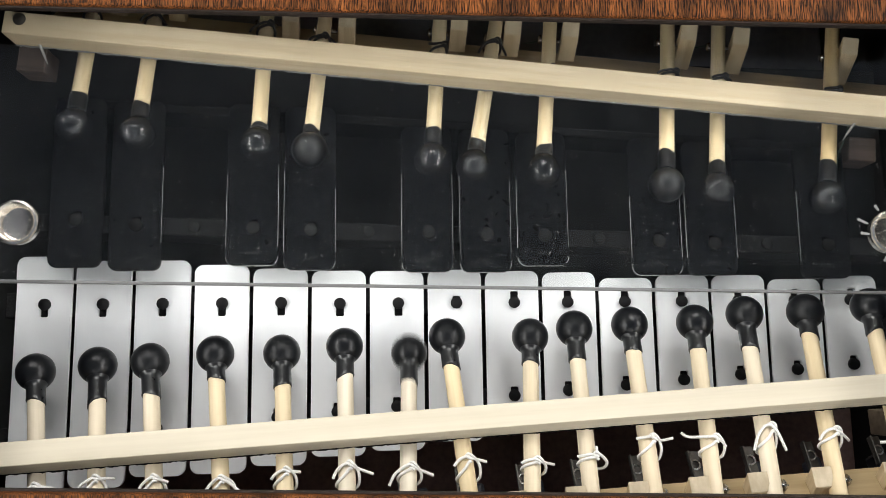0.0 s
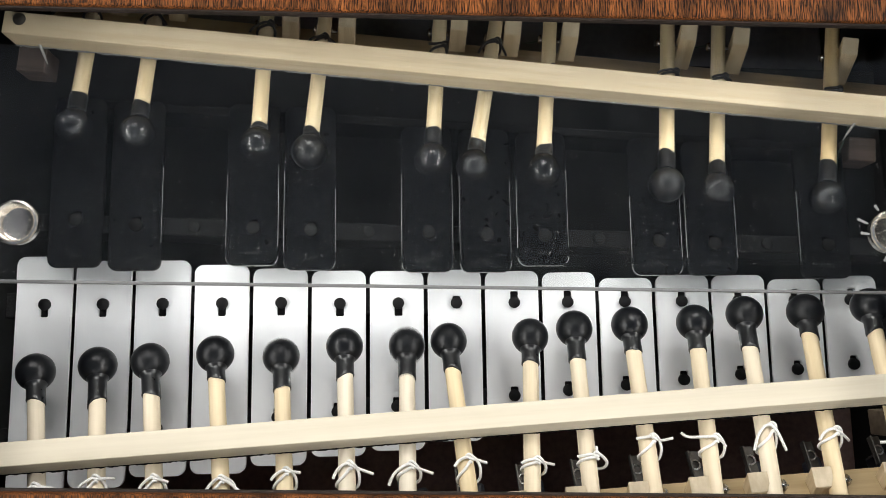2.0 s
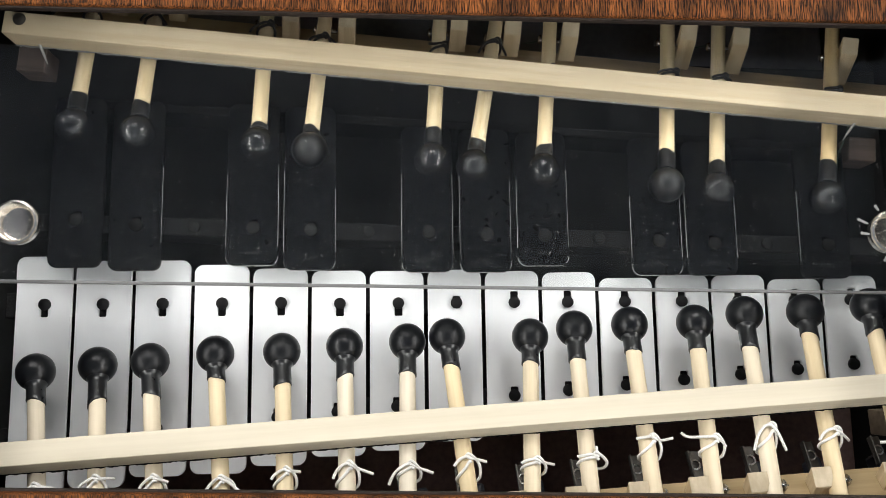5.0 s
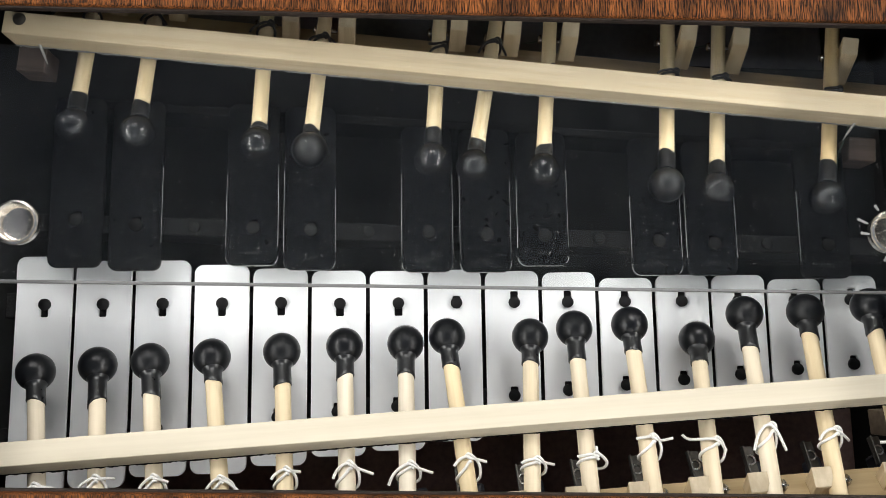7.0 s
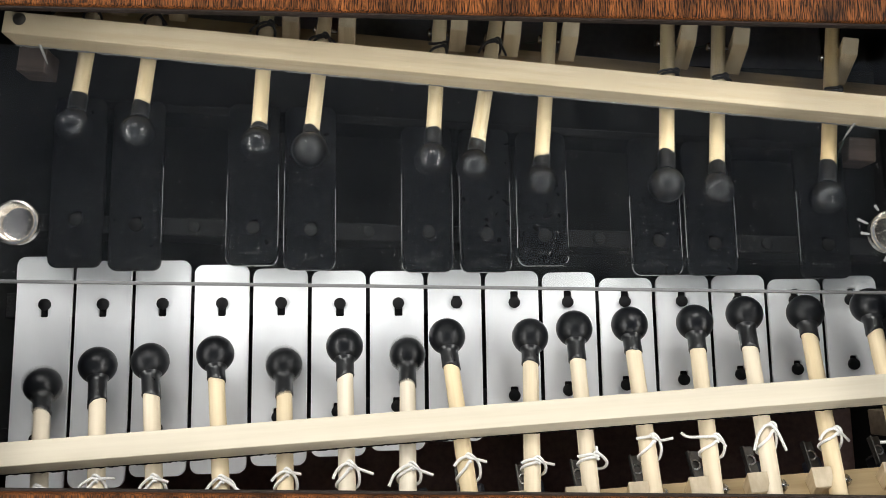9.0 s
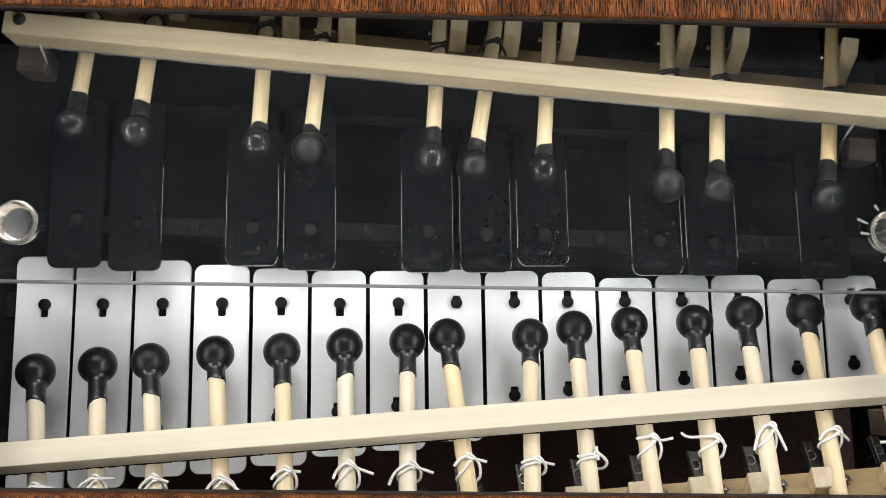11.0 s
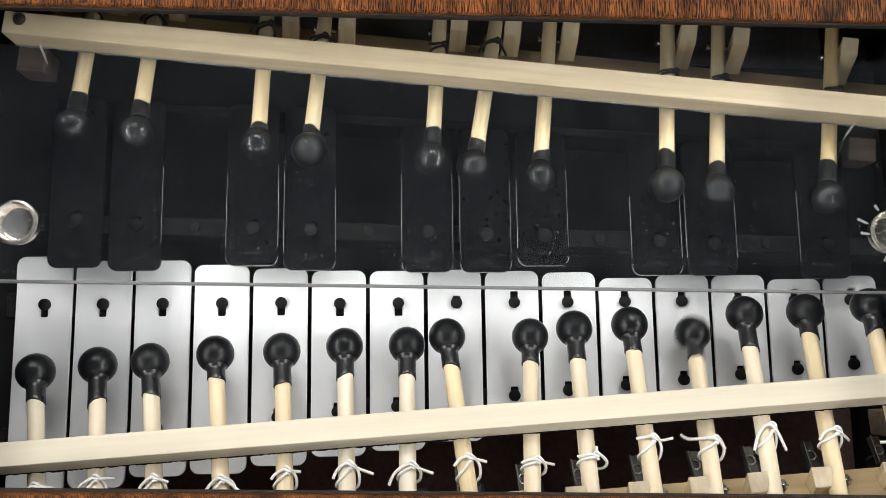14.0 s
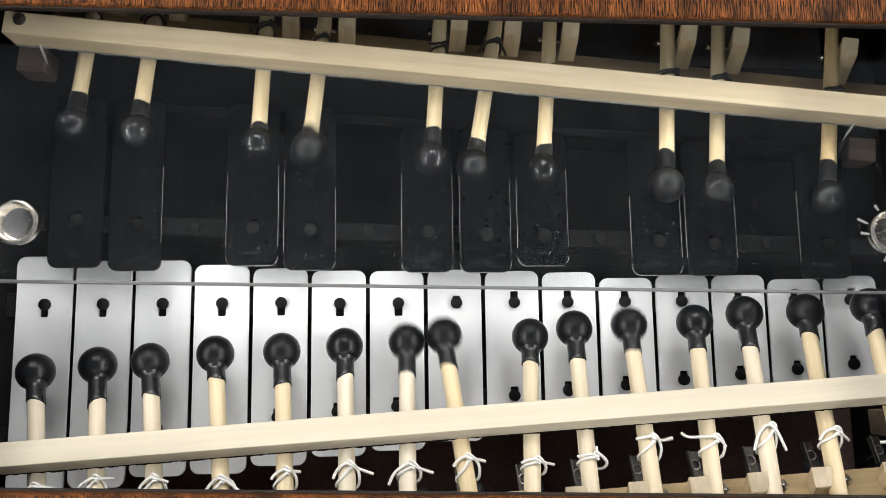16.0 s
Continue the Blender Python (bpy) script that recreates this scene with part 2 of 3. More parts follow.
part("front_board", box(-0.26, 0.26, -0.20, -0.182, 0.012, H + 0.0755, 0.001), WALNUT, case)
part("rear_board", box(-0.26, 0.26, 0.282, 0.30, 0.012, H + 0.0675, 0.001), WALNUT, case)
top_rim = part("rear_top_board", box(-0.2415, 0.2415, 0.0, 0.185, 0.0, 0.0045, 0.0016, 4), WALNUT, case, "oak rim board with dark rounded edge", 40)
top_rim.matrix_basis = pose(0, 0.1298, H + 0.0675, 0, 0, -1.13)
low_rim = part("front_top_board", box(-0.2415, 0.2415, -0.15, 0.0, 0.0, 0.0045, 0.0016, 4), WALNUT, case, "oak rim board with dark rounded edge", 40)
low_rim.matrix_basis = pose(0, -0.0662, H + 0.0755, 0, 0, -1.58)

# Dark bands along the inner edges of both rim boards.
part("edge_band", box(-0.2415, 0.2415, -0.0009, 0.0006, -0.0004, 0.0030, 0.0004), EDGE_BAND, top_rim, "dark edge band")
part("edge_band", box(-0.2415, 0.2415, -0.0006, 0.0009, -0.0004, 0.0030, 0.0004), EDGE_BAND, low_rim, "dark edge band")

# ---- the glockenspiel ----
PITCH, BAR, SHARP_BAR = 0.028, 0.0260, 0.0241
frame_root = tagged(new("glockenspiel_frame"), "black glockenspiel frame with felt strips and rubber pegs", "instrument frame")
frame_root.location = (0, 0, FLOOR + 0.012)
FH = -(FLOOR + 0.012)
part("frame_board", plate([[(-0.240, -0.066), (0.225, -0.030), (0.225, 0.135), (-0.240, 0.150)]], FH - 0.022, FH - 0.012), BLACK_FRAME, frame_root)
for x in (-0.20, 0.18):
    part("foot", box(x, x + 0.02, -0.03, 0.10, 0.0, FH - 0.022, 0.001), BLACK_FRAME, frame_root)


def strip(a, b, wide, z0, z1, mat, label):
    d = Vector((b[0] - a[0], b[1] - a[1], 0))
    ob = part("felt_strip", box(0, d.length, -wide / 2, wide / 2, 0, z1 - z0, 0.0008), mat, frame_root, label)
    ob.matrix_basis = pose(a[0], a[1], FH + z0, 0, 0, math.degrees(math.atan2(d.y, d.x)))


strip((-0.215, 0.0150), (0.215, 0.0136), 0.012, -0.012, -0.0019, FELT, "dark grey felt strip")
strip((-0.215, -0.0490), (0.215, -0.0190), 0.012, -0.012, -0.0019, FELT, "dark grey felt strip")
strip((-0.2166, 0.0533), (0.2165, 0.0368), 0.0085, -0.012, 0.0123, FELT, "worn grey felt strip")
strip((-0.190, 0.1112), (0.190, 0.0866), 0.0045, -0.012, 0.0123, SUPPORT, "black support strip")


def peg(x, y, z0, top, r=0.0025):
    ob = part("peg", lathe([(r * 0.8, 0), (r * 0.8, top - z0 - 0.0022), (r * 1.12, top - z0 - 0.0020), (r * 1.12, top - z0 - 0.0006), (r * 0.7, top - z0)], 16), PEG, frame_root, smooth=40)
    ob.matrix_basis = pose(x, y, FH + z0)


def rim_glints(bar, x, half, low, high):
    """Lamp glints painted as bright lines on the rim of a bar: up both long sides and round the near corners."""
    glint_rng = random.Random(int(x * 1e4) + 77)
    if x < -0.17:
        return
    loop = outline(-half, half, low, high, 0.0042, 8)
    near = loop[18:36]
    reach = min(high - 0.014, low + glint_rng.uniform(0.046, 0.056))
    faint = x < -0.14 or x > 0.15
    left = [(-half, low + 0.0042 + (reach - low - 0.0042) * k / 10) for k in range(10, 0, -1)]
    right = [(half, low + 0.0042 + (reach - low - 0.0042) * k / 10) for k in range(1, 11)]
    runs = [right[1:]] if x < -0.14 else [left[1:]] if x > 0.15 else [left[glint_rng.randrange(3):], right[:10 - glint_rng.randrange(3)]]
    if not faint and x < 0.11:
        runs += [near[:glint_rng.randrange(10, 13)], near[glint_rng.randrange(12, 14):]]
    for run in runs:
        bm = bmesh.new()
        rows = []
        for k, (px, py) in enumerate(run):
            a, b = run[max(k - 1, 0)], run[min(k + 1, len(run) - 1)]
            nx, ny = b[1] - a[1], a[0] - b[0]
            n = math.hypot(nx, ny)
            w = (0.00005 if faint else 0.00009) * glint_rng.uniform(0.7, 1.3)
            rows.append([bm.verts.new((px + nx / n * d, py + ny / n * d, z)) for d, z in ((w, -0.0006), (w, 0.00006), (-w, 0.00006), (-w, -0.0006))])
        for a, b in zip(rows, rows[1:]):
            for k in range(4):
                bm.faces.new((a[k], a[(k + 1) % 4], b[(k + 1) % 4], b[k]))
        bm.faces.new(rows[0][::-1])
        bm.faces.new(rows[-1])
        bmesh.ops.recalc_face_normals(bm, faces=bm.faces[:])
        part("worn_edge", bm, RIM_GLINT, bar, "bright line painted for the lamp glint on the bar edge")


def note_bar(name, x, y0, y1, z1, thick, mat, holes, label, category, group):
    """A tuned bar with rounded corners and slotted peg holes."""
    cy = (y0 + y1) / 2
    half = (SHARP_BAR if mat == BLACK_BAR else BAR) / 2
    loops = [outline(-half, half, y0 - cy, y1 - cy, 0.0042)]
    for hx, hy in holes:
        loops.append(outline(hx - x - 0.0019, hx - x + 0.0019, hy - cy - 0.0030, hy - cy + 0.0030, 0.0007, 4))
    ob = part(name, plate(loops, -thick, 0.0), mat, smooth=40)
    ob.matrix_world = pose(x, cy, z1)
    soften(ob, 0.0003, 3)
    if mat == BLACK_BAR:
        rim_glints(ob, x, half, y0 - cy, y1 - cy)
    return tagged(ob, label, category, group)


WHITE_ENDS = [(0.0380, -0.0737), (0.0356, -0.0703), (0.0356, -0.0657), (0.0333, -0.0650), (0.0313, -0.0618), (0.0299, -0.0580),
              (0.0295, -0.0558), (0.0298, -0.0520), (0.0289, -0.0488), (0.0280, -0.0462), (0.0249, -0.0436), (0.0262, -0.0409),
              (0.0258, -0.0382), (0.0235, -0.0355), (0.0249, -0.0327)]
for i, (y1, y0) in enumerate(WHITE_ENDS):
    x = (i - 7) * PITCH
    upper = 0.0150 - 0.0014 * i / 14 - 0.0006 * (i > 4)
    lower = -0.0478 + 0.0021 * i
    slide = -0.0030 if i < 7 else (0.0004 if i == 7 else 0.0026)
    px = x + (0.0016 if i < 1 else 0.0008 if i < 9 else -0.0012)
    hx = px + (px + 0.022) * 0.0078
    bar = note_bar("note_bar", x, y0, y1, 0.0, 0.0018, ALUMINIUM, [(hx, upper + slide), (hx - 0.001, lower + 0.0012)],
             "satin silver metal glockenspiel bar with rounded corners", "glockenspiel bar", "natural bars")
    for k in range(2):
        mark = part("engraved_mark", box(-0.00015, 0.00015, -0.0007, 0.0007, 0.00002, 0.0001), SCRATCH, bar, "tiny worn engraved stroke")
        mark.matrix_basis = pose(-0.0008 + 0.0016 * k, (y0 - y1) / 2 + 0.0042, 0, 0, 0, -60 + 45 * k)
    cx = px + (px + 0.022) * 0.0042
    peg(cx, upper, -0.012, 0.0024)
    peg(cx - 0.001, lower, -0.012, 0.0024)

SHARPS = [
    (-0.1769, 0.0306, 0.1077, 0.0530),
    (-0.1494, 0.0289, 0.1063, 0.0501),
    (-0.0953, 0.0307, 0.1048, 0.0484),
    (-0.0685, 0.0284, 0.1033, 0.0471),
    (-0.0132, 0.0269, 0.1004, 0.0456),
    (0.0143, 0.0265, 0.0989, 0.0444),
    (0.0416, 0.0294, 0.0974, 0.0436),
    (0.0960, 0.0244, 0.0944, 0.0405),
    (0.1226, 0.0241, 0.0929, 0.0391),
    (0.1775, 0.0220, 0.0899, 0.0379),
]
for x, y0, y1, py in SHARPS:
    y1 += 0.004 if x < -0.05 else -0.003
    bar = note_bar("sharp_note_bar", x, y0, y1, 0.0150, 0.0026, BLACK_BAR, [(x + 0.0008, py + 0.0012)],
                   "black lacquered glockenspiel bar with rounded corners", "glockenspiel bar", "sharp bars")
    peg(x + 0.0008, py, -0.012, 0.0182, 0.0027)
    rng = random.Random(int(x * 1e4) + 5000)
    for k in range(7):
        mark = part("engraved_mark", box(-0.00010, 0.00010, -0.0008, 0.0008, 0.00002, 0.00008), SCRATCH, bar, "small worn engraved stroke")
        lean = (-24, -24, 62)[k % 3] + rng.uniform(-14, 14)
        mark.matrix_basis = pose(-0.0026 + 0.0010 * k, (y0 - y1) / 2 + 0.0056 + rng.uniform(-0.0012, 0.0012), 0, 0, 0, lean)

# lone pegs on the felt strip between the groups of sharp bars
for x in (-0.1224, -0.0409, 0.0691, 0.1500):
    peg(x, 0.0533 - (x + 0.2166) * 0.0381, 0.0120, 0.0150, 0.0024)

# ---- mallets: ball x, y, pivot x, y, sleeve length, place of the tie ----
NATURAL_BALL, SHARP_BALL = 0.0084, 0.0081
STICK = 0.00355
NATURAL_MALLETS = [
    (-0.1888, -0.0170, -0.1681, -0.0829, 0.0133, 0.0559),
    (-0.1616, -0.0144, -0.1457, -0.0816, 0.0171, 0.0547),
    (-0.1385, -0.0130, -0.1224, -0.0804, 0.0158, 0.0565),
    (-0.1096, -0.0101, -0.0964, -0.0789, 0.0115, 0.0599),
    (-0.0798, -0.0092, -0.0717, -0.0775, 0.0158, 0.0573),
    (-0.0515, -0.0073, -0.0472, -0.0761, 0.0140, 0.0569),
    (-0.0230, -0.0056, -0.0232, -0.0747, 0.0147, 0.0591),
    (-0.0049, -0.0035, 0.0022, -0.0734, 0.0139, 0.0589),
    (0.0333, -0.0040, 0.0269, -0.0720, 0.0123, 0.0601),
    (0.0538, -0.0006, 0.0509, -0.0706, 0.0149, 0.0617),
    (0.0796, 0.0009, 0.0764, -0.0692, 0.0127, 0.0559),
    (0.1101, 0.0015, 0.1011, -0.0678, 0.0131, 0.0575),
    (0.1338, 0.0052, 0.1253, -0.0665, 0.0167, 0.0563),
    (0.1627, 0.0059, 0.1518, -0.0649, 0.0112, 0.0597),
    (0.1934, 0.0082, 0.1817, -0.0632, 0.0119, 0.0679),
]
SHARP_MALLETS = [
    (-0.1723, 0.0925, -0.1767, 0.1775, 0.0201, 0.0719),
    (-0.1440, 0.0890, -0.1465, 0.1745, 0.0193, 0.0731),
    (-0.0899, 0.0833, -0.0919, 0.1687, 0.0133, 0.0739),
    (-0.0666, 0.0811, -0.0624, 0.1659, 0.0143, 0.0687),
    (-0.0112, 0.0758, -0.0050, 0.1598, 0.0196, 0.0705),
    (0.0079, 0.0726, 0.0236, 0.1575, 0.0167, 0.0778),
    (0.0395, 0.0706, 0.0510, 0.1541, 0.0159, 0.0627),
    (0.0962, 0.0639, 0.1114, 0.1480, 0.0206, 0.0693),
    (0.1194, 0.0611, 0.1376, 0.1455, 0.0177, 0.0695),
    (0.1708, 0.0571, 0.1965, 0.1393, 0.0224, 0.0681),
]


# ---- cord ties: left end x, y, right end x, y, drop of the lower strand, bulge of the loop; millimetres from the stick's axis ----
NATURAL_TIES = [
    (-6.0, -2.0, 7.0, -1.0, 4.0, 5.0), (-7.3, -1.6, 7.8, 0.2, 4.5, 4.6), (-6.1, -4.0, 6.3, -1.9, 4.6, 5.0),
    (-6.6, -5.4, 7.6, -5.0, 5.5, 6.2), (-4.9, -2.2, 6.6, 0.3, 5.4, 5.3), (-5.4, -4.7, 11.0, -3.0, 8.2, 5.5),
    (-7.7, -6.5, 10.4, -1.7, 4.0, 5.8), (-4.8, -2.4, 8.7, -0.9, 8.7, 6.2), (-4.9, -1.2, 9.0, 0.7, 2.6, 6.0),
    (-4.8, 0.0, 3.2, 4.2, 2.0, 8.2), (-5.2, 0.0, 11.2, 2.1, 8.2, 5.9), (-11.7, 2.8, 6.6, -1.5, 6.4, 6.6),
    (-6.3, -10.5, 8.2, -8.2, 11.0, 4.8), (-5.6, -4.7, 8.6, -1.6, 6.4, 5.4), (-9.0, 0.0, 8.0, -2.0, 6.0, 5.4),
]
SHARP_TIES = [
    (-4.0, 0.5, 4.6, -3.2, 2.7, 4.6), (-6.0, -2.7, 6.7, -4.5, 3.2, 5.0), (-8.0, -1.3, 4.8, -1.6, 2.7, 5.0), (-7.0, -0.8, 7.5, -1.1, 1.4, 4.6),
    (-4.8, 1.1, 4.8, -2.1, 3.2, 4.6), (-6.4, -7.0, 7.5, -4.5, 1.4, 4.6), (-5.0, -1.0, 5.0, -1.0, 2.0, 4.6), (-5.9, -1.3, 4.8, -2.1, 2.1, 4.6),
    (-4.3, -1.1, 5.9, 0.3, 2.0, 4.6), (-5.0, -1.0, 5.0, -1.5, 2.0, 4.6),
]


def tie_strands(r, lx, ly, rx, ry, low, bulge):
    """One strand laid over a stick from end to end, and one that winds round it and is knotted to the first."""
    lx, ly, rx, ry, low, bulge = (v / 1000 for v in (lx, ly, rx, ry, low * 0.8, bulge * 0.93))
    lift = lambda x, up=1.22: r * (up * math.sqrt(max(0.0, 1 - (x / (1.9 * r)) ** 2)) + 0.12)
    kx = 0.50 * r if rx > 1.4 * r else 0.85 * r
    over = [(lx, ly, lift(lx)), (lx * 0.72, ly * 0.42, lift(lx * 0.72)), (-0.45 * r, ly * 0.05 + 0.0002, lift(0.45 * r)), (0.2 * r, 0.0004, lift(0.2 * r, 1.34)),
            (kx + 0.0002, -0.0004, lift(kx, 1.40)), (kx + (rx - kx) * 0.45, ry * 0.30 - 0.0003, lift((kx + rx) / 2, 1.3)), (rx, ry, lift(rx))]
    wind = [(kx - 0.0015, 0.0008, lift(kx, 1.2)), (kx - 0.0003, 0.0013, lift(kx, 1.55)), (kx + 0.0012, 0.0003, lift(kx, 1.5)), (bulge * 0.88, -0.12 * low - 0.0004, 0.75 * r), (bulge, -0.42 * low - 0.0008, 0.2 * r), (0.85 * bulge, -0.8 * low - 0.001, -0.6 * r),
            (0.3 * r, -low - 0.0006, -1.2 * r), (-0.8 * r, -low, -0.95 * r), (-1.22 * r, -0.98 * low, 0.0), (-0.85 * r, -0.86 * low, 0.85 * r), (-0.1 * r, -0.58 * low, 1.24 * r),
            (kx * 0.8, -0.22 * low - 0.0003, lift(kx, 1.3)), (kx + 0.0006, -0.0012 - 0.08 * low, lift(kx, 1.1))]
    return over, wind


def mallet(name, radius, ball_mat, ball, pivot, sleeve, tie, knot, seed, cord_mat, wood_mat, label, group):
    ball, pivot = Vector(ball), Vector(pivot)
    d = ball - pivot
    length = d.length
    sleeve += 0.0026 if d.z < 0 else -0.0028
    rng = random.Random(seed)
    root = tagged(new(name), label, "mallet", group)
    yaw, rise = math.degrees(math.atan2(-d.x, d.y)), math.degrees(math.asin(d.z / length))
    prof = [(radius * math.cos(radians(a)), length + radius * math.sin(radians(a))) for a in range(-60, 90, 6)] + [(0.0001, length + radius)]
    part("rubber_ball", lathe(prof, 32, "Y"), ball_mat, root, "matt black rubber ball", 50)
    bm = lathe([(0.0039, length - sleeve), (0.0041, length - sleeve + 0.0004), (0.0040, length - sleeve + 0.002), (0.0040, length - 0.0098), (0.0040, length - 0.0088), (0.0042, length - 0.0080), (0.0045, length - 0.0074), (0.0048, length - 0.0069)], 24, "Y")
    skew = rng.uniform(-0.5, 0.5)
    for v in bm.verts:
        if v.co.y < length - sleeve + 0.001:
            v.co.y += v.co.x * skew + 0.0004 * math.sin(v.co.x * 900 + seed)
    part("sleeve", bm, SLEEVE, root, "glossy black shrunk sleeve", 50)
    part("stick", lathe([(STICK * 0.9, -0.030), (STICK, -0.029), (STICK, length - sleeve + 0.0035)], 20, "Y"), wood_mat, root, smooth=40)
    place, way = length - tie + (-0.0024 if d.y > 0 else 0.0035), 1 if d.y > 0 else -1
    for strand in tie_strands(STICK, *knot):
        cord("tie_cord", [(x * way, y * way + place, z) for x, y, z in strand], 0.00062, cord_mat, root)
    base = Matrix.Translation(pivot)
    poser = lambda dip, sway: base @ Euler((radians(rise + dip), 0, radians(yaw + sway)), "XYZ").to_matrix().to_4x4()
    root.matrix_world = poser(0, 0)
    return root, poser


MALLETS = {}
for i, (bx, by, qx, qy, sleeve, tie) in enumerate(NATURAL_MALLETS):
    MALLETS["w%d" % (i + 1)] = mallet("mallet", NATURAL_BALL, RUBBER, (bx, by, 0.0215), (qx, qy, 0.060), sleeve, tie, NATURAL_TIES[i], i + 1, CORD, DOWEL,
                                      "black rubber ball mallet on pale wooden stick tied with white cord", "natural mallets")
for i, (bx, by, qx, qy, sleeve, tie) in enumerate(SHARP_MALLETS):
    MALLETS["b%d" % (i + 1)] = mallet("mallet", SHARP_BALL, SHARP_RUBBER, (bx, by, 0.034), (qx, qy, 0.0006), sleeve, tie, SHARP_TIES[i], i + 40, BLACK_CORD, COVER_TINT_DOWEL,
                                      "black rubber ball mallet on pale wooden stick tied with black cord", "sharp mallets")


# ---- wooden rails over the sticks ----
def screw(parent, m, r=0.0022, mat=STEEL):
    ob = part("screw", lathe([(r * 0.45, -0.010), (r * 0.45, 0.0), (r, 0.0001), (r * 0.95, 0.0006), (r * 0.75, 0.0012), (r * 0.4, 0.0016), (r * 0.05, 0.0017)], 16), mat, parent, "zinc screw", 40)
    slot = part("screw_slot", box(-r * 0.6, r * 0.6, -r * 0.12, r * 0.12, 0.0012, 0.0018), DARK_STEEL, ob)
    slot.matrix_basis = pose(0, 0, 0, 0, 0, 35)
    ob.matrix_basis = m
    return ob


def rail(name, a, b, wide, thick, roll, mat, label):
    """A batten whose far top edge runs from a to b."""
    m = between(a, b, roll)
    ob = part(name, box(0, (Vector(b) - Vector(a)).length, -wide, 0, -thick, 0, 0.0004), mat)
    ob.matrix_world = m
    return tagged(ob, label, "wooden rail")


upper_rail = rail("guide_rail", (-0.2012, 0.1428, 0.0440), (0.2296, 0.0992, 0.0440), 0.0103, 0.0142, 0, BASSWOOD, "long pale wooden batten over the sharp mallet sticks")
screw(upper_rail, pose(0.0070, -0.0034, 0.0), 0.0029, DARK_STEEL)
tip = part("screw_tip", lathe([(0.0006, 0), (0.0006, 0.007), (0.0002, 0.012)], 12), SATIN_STEEL, upper_rail, "bright screw point")
tip.matrix_basis = pose(0.0120, -0.0090, -0.0100, 140, 0, 12)
tip = part("screw_tip", lathe([(0.0006, 0), (0.0006, 0.007), (0.0002, 0.012)], 12), SATIN_STEEL, upper_rail, "bright screw point")
tip.matrix_basis = pose(0.392, -0.0090, -0.0100, 140, 0, -14)
lower_rail = rail("guide_rail", (-0.2273, -0.0475, 0.0565), (0.2191, -0.0205, 0.0565), 0.0101, 0.0110, -21, PALE_RAIL, "long pale wooden batten over the natural mallet sticks")



def felt_pad(batten, long, wide, thick, proud, mat, label, seed):
    """A frayed felt strip glued under a batten."""
    fray = random.Random(seed)
    bm = bmesh.new()
    rows = []
    for k in range(401):
        edge = -wide - proud * (0.55 + 0.45 * math.sin(k * 0.31) * math.sin(k * 0.083)) - fray.uniform(0, 0.0003)
        rows.append([bm.verts.new((long * k / 400, y, z)) for y, z in ((-0.001, -thick - 0.0007), (-0.001, -thick - 0.0001), (edge, -thick - 0.0001), (edge + fray.uniform(-0.0002, 0.0002), -thick - 0.0007))])
    for a, b in zip(rows, rows[1:]):
        for k in range(4):
            bm.faces.new((a[k], a[(k + 1) % 4], b[(k + 1) % 4], b[k]))
    bm.faces.new(rows[0][::-1])
    bm.faces.new(rows[-1])
    bmesh.ops.recalc_face_normals(bm, faces=bm.faces[:])
    part("felt_pad", bm, mat, batten, label)


felt_pad(upper_rail, 0.4330, 0.0103, 0.0142, 0.0004, GREY_FELT, "frayed pale grey felt pad", 3)
felt_pad(lower_rail, 0.4470, 0.0101, 0.0110, 0.0001, SUPPORT, "thin frayed black felt pad", 8)

# ---- pivot beams, posts and pivot screws ----
LEAN = 42


def pivot_beam(name, a, b, wide, thick, mat, label):
    ob = part(name, box(0, (Vector(b) - Vector(a)).length, -wide, 0, -thick, 0, 0.0006), mat)
    ob.matrix_world = between(a, b, -LEAN)
    return tagged(ob, label, "wooden beam")


pivot_beam("pivot_beam", (-0.1988, 0.1703, -0.0100), (0.2486, 0.1250, -0.0100), 0.020, 0.012, BEAM, "pine beam that carries the sharp mallet posts")
pivot_beam("pivot_beam", (-0.2073, -0.0832, 0.0520), (0.2277, -0.0586, 0.0520), 0.020, 0.012, LOW_BEAM, "ochre pine beam, darkened for shade, that carries the natural mallet posts")


def pivot_post(x, y, z, side, turn, tall, deep, cut, low, reach, group, label):
    """A square post beside a stick, its end sawn at a slant, with the pivot screw through both."""
    root = tagged(new("pivot_post"), label, "wooden post", group)
    root.matrix_world = pose(x, y, z) @ pose(0, 0, 0, 0, 0, turn) @ pose(0, 0, 0, -LEAN)
    h = 0.0042
    bm = box(-h, h, -deep, deep, -tall, 0, 0.0003)
    for v in bm.verts:
        if v.co.z > -tall / 2:
            v.co.z += v.co.y * cut
    part("post", bm, POST, root)
    # Paler cap: end-grain tone and the end face's light, both in colour.
    end = box(-h + 0.0002, h - 0.0002, -deep + 0.0002, deep - 0.0002, -0.0002, 0.0002)
    for v in end.verts:
        v.co.z += v.co.y * cut
    part("sawn_end", end, LIT_END, root, "sawn end grain, paler also for the light on it")
    screw(root, pose(side * reach, 0.0, -low, 0, side * 90, 0), 0.0024)
    return root


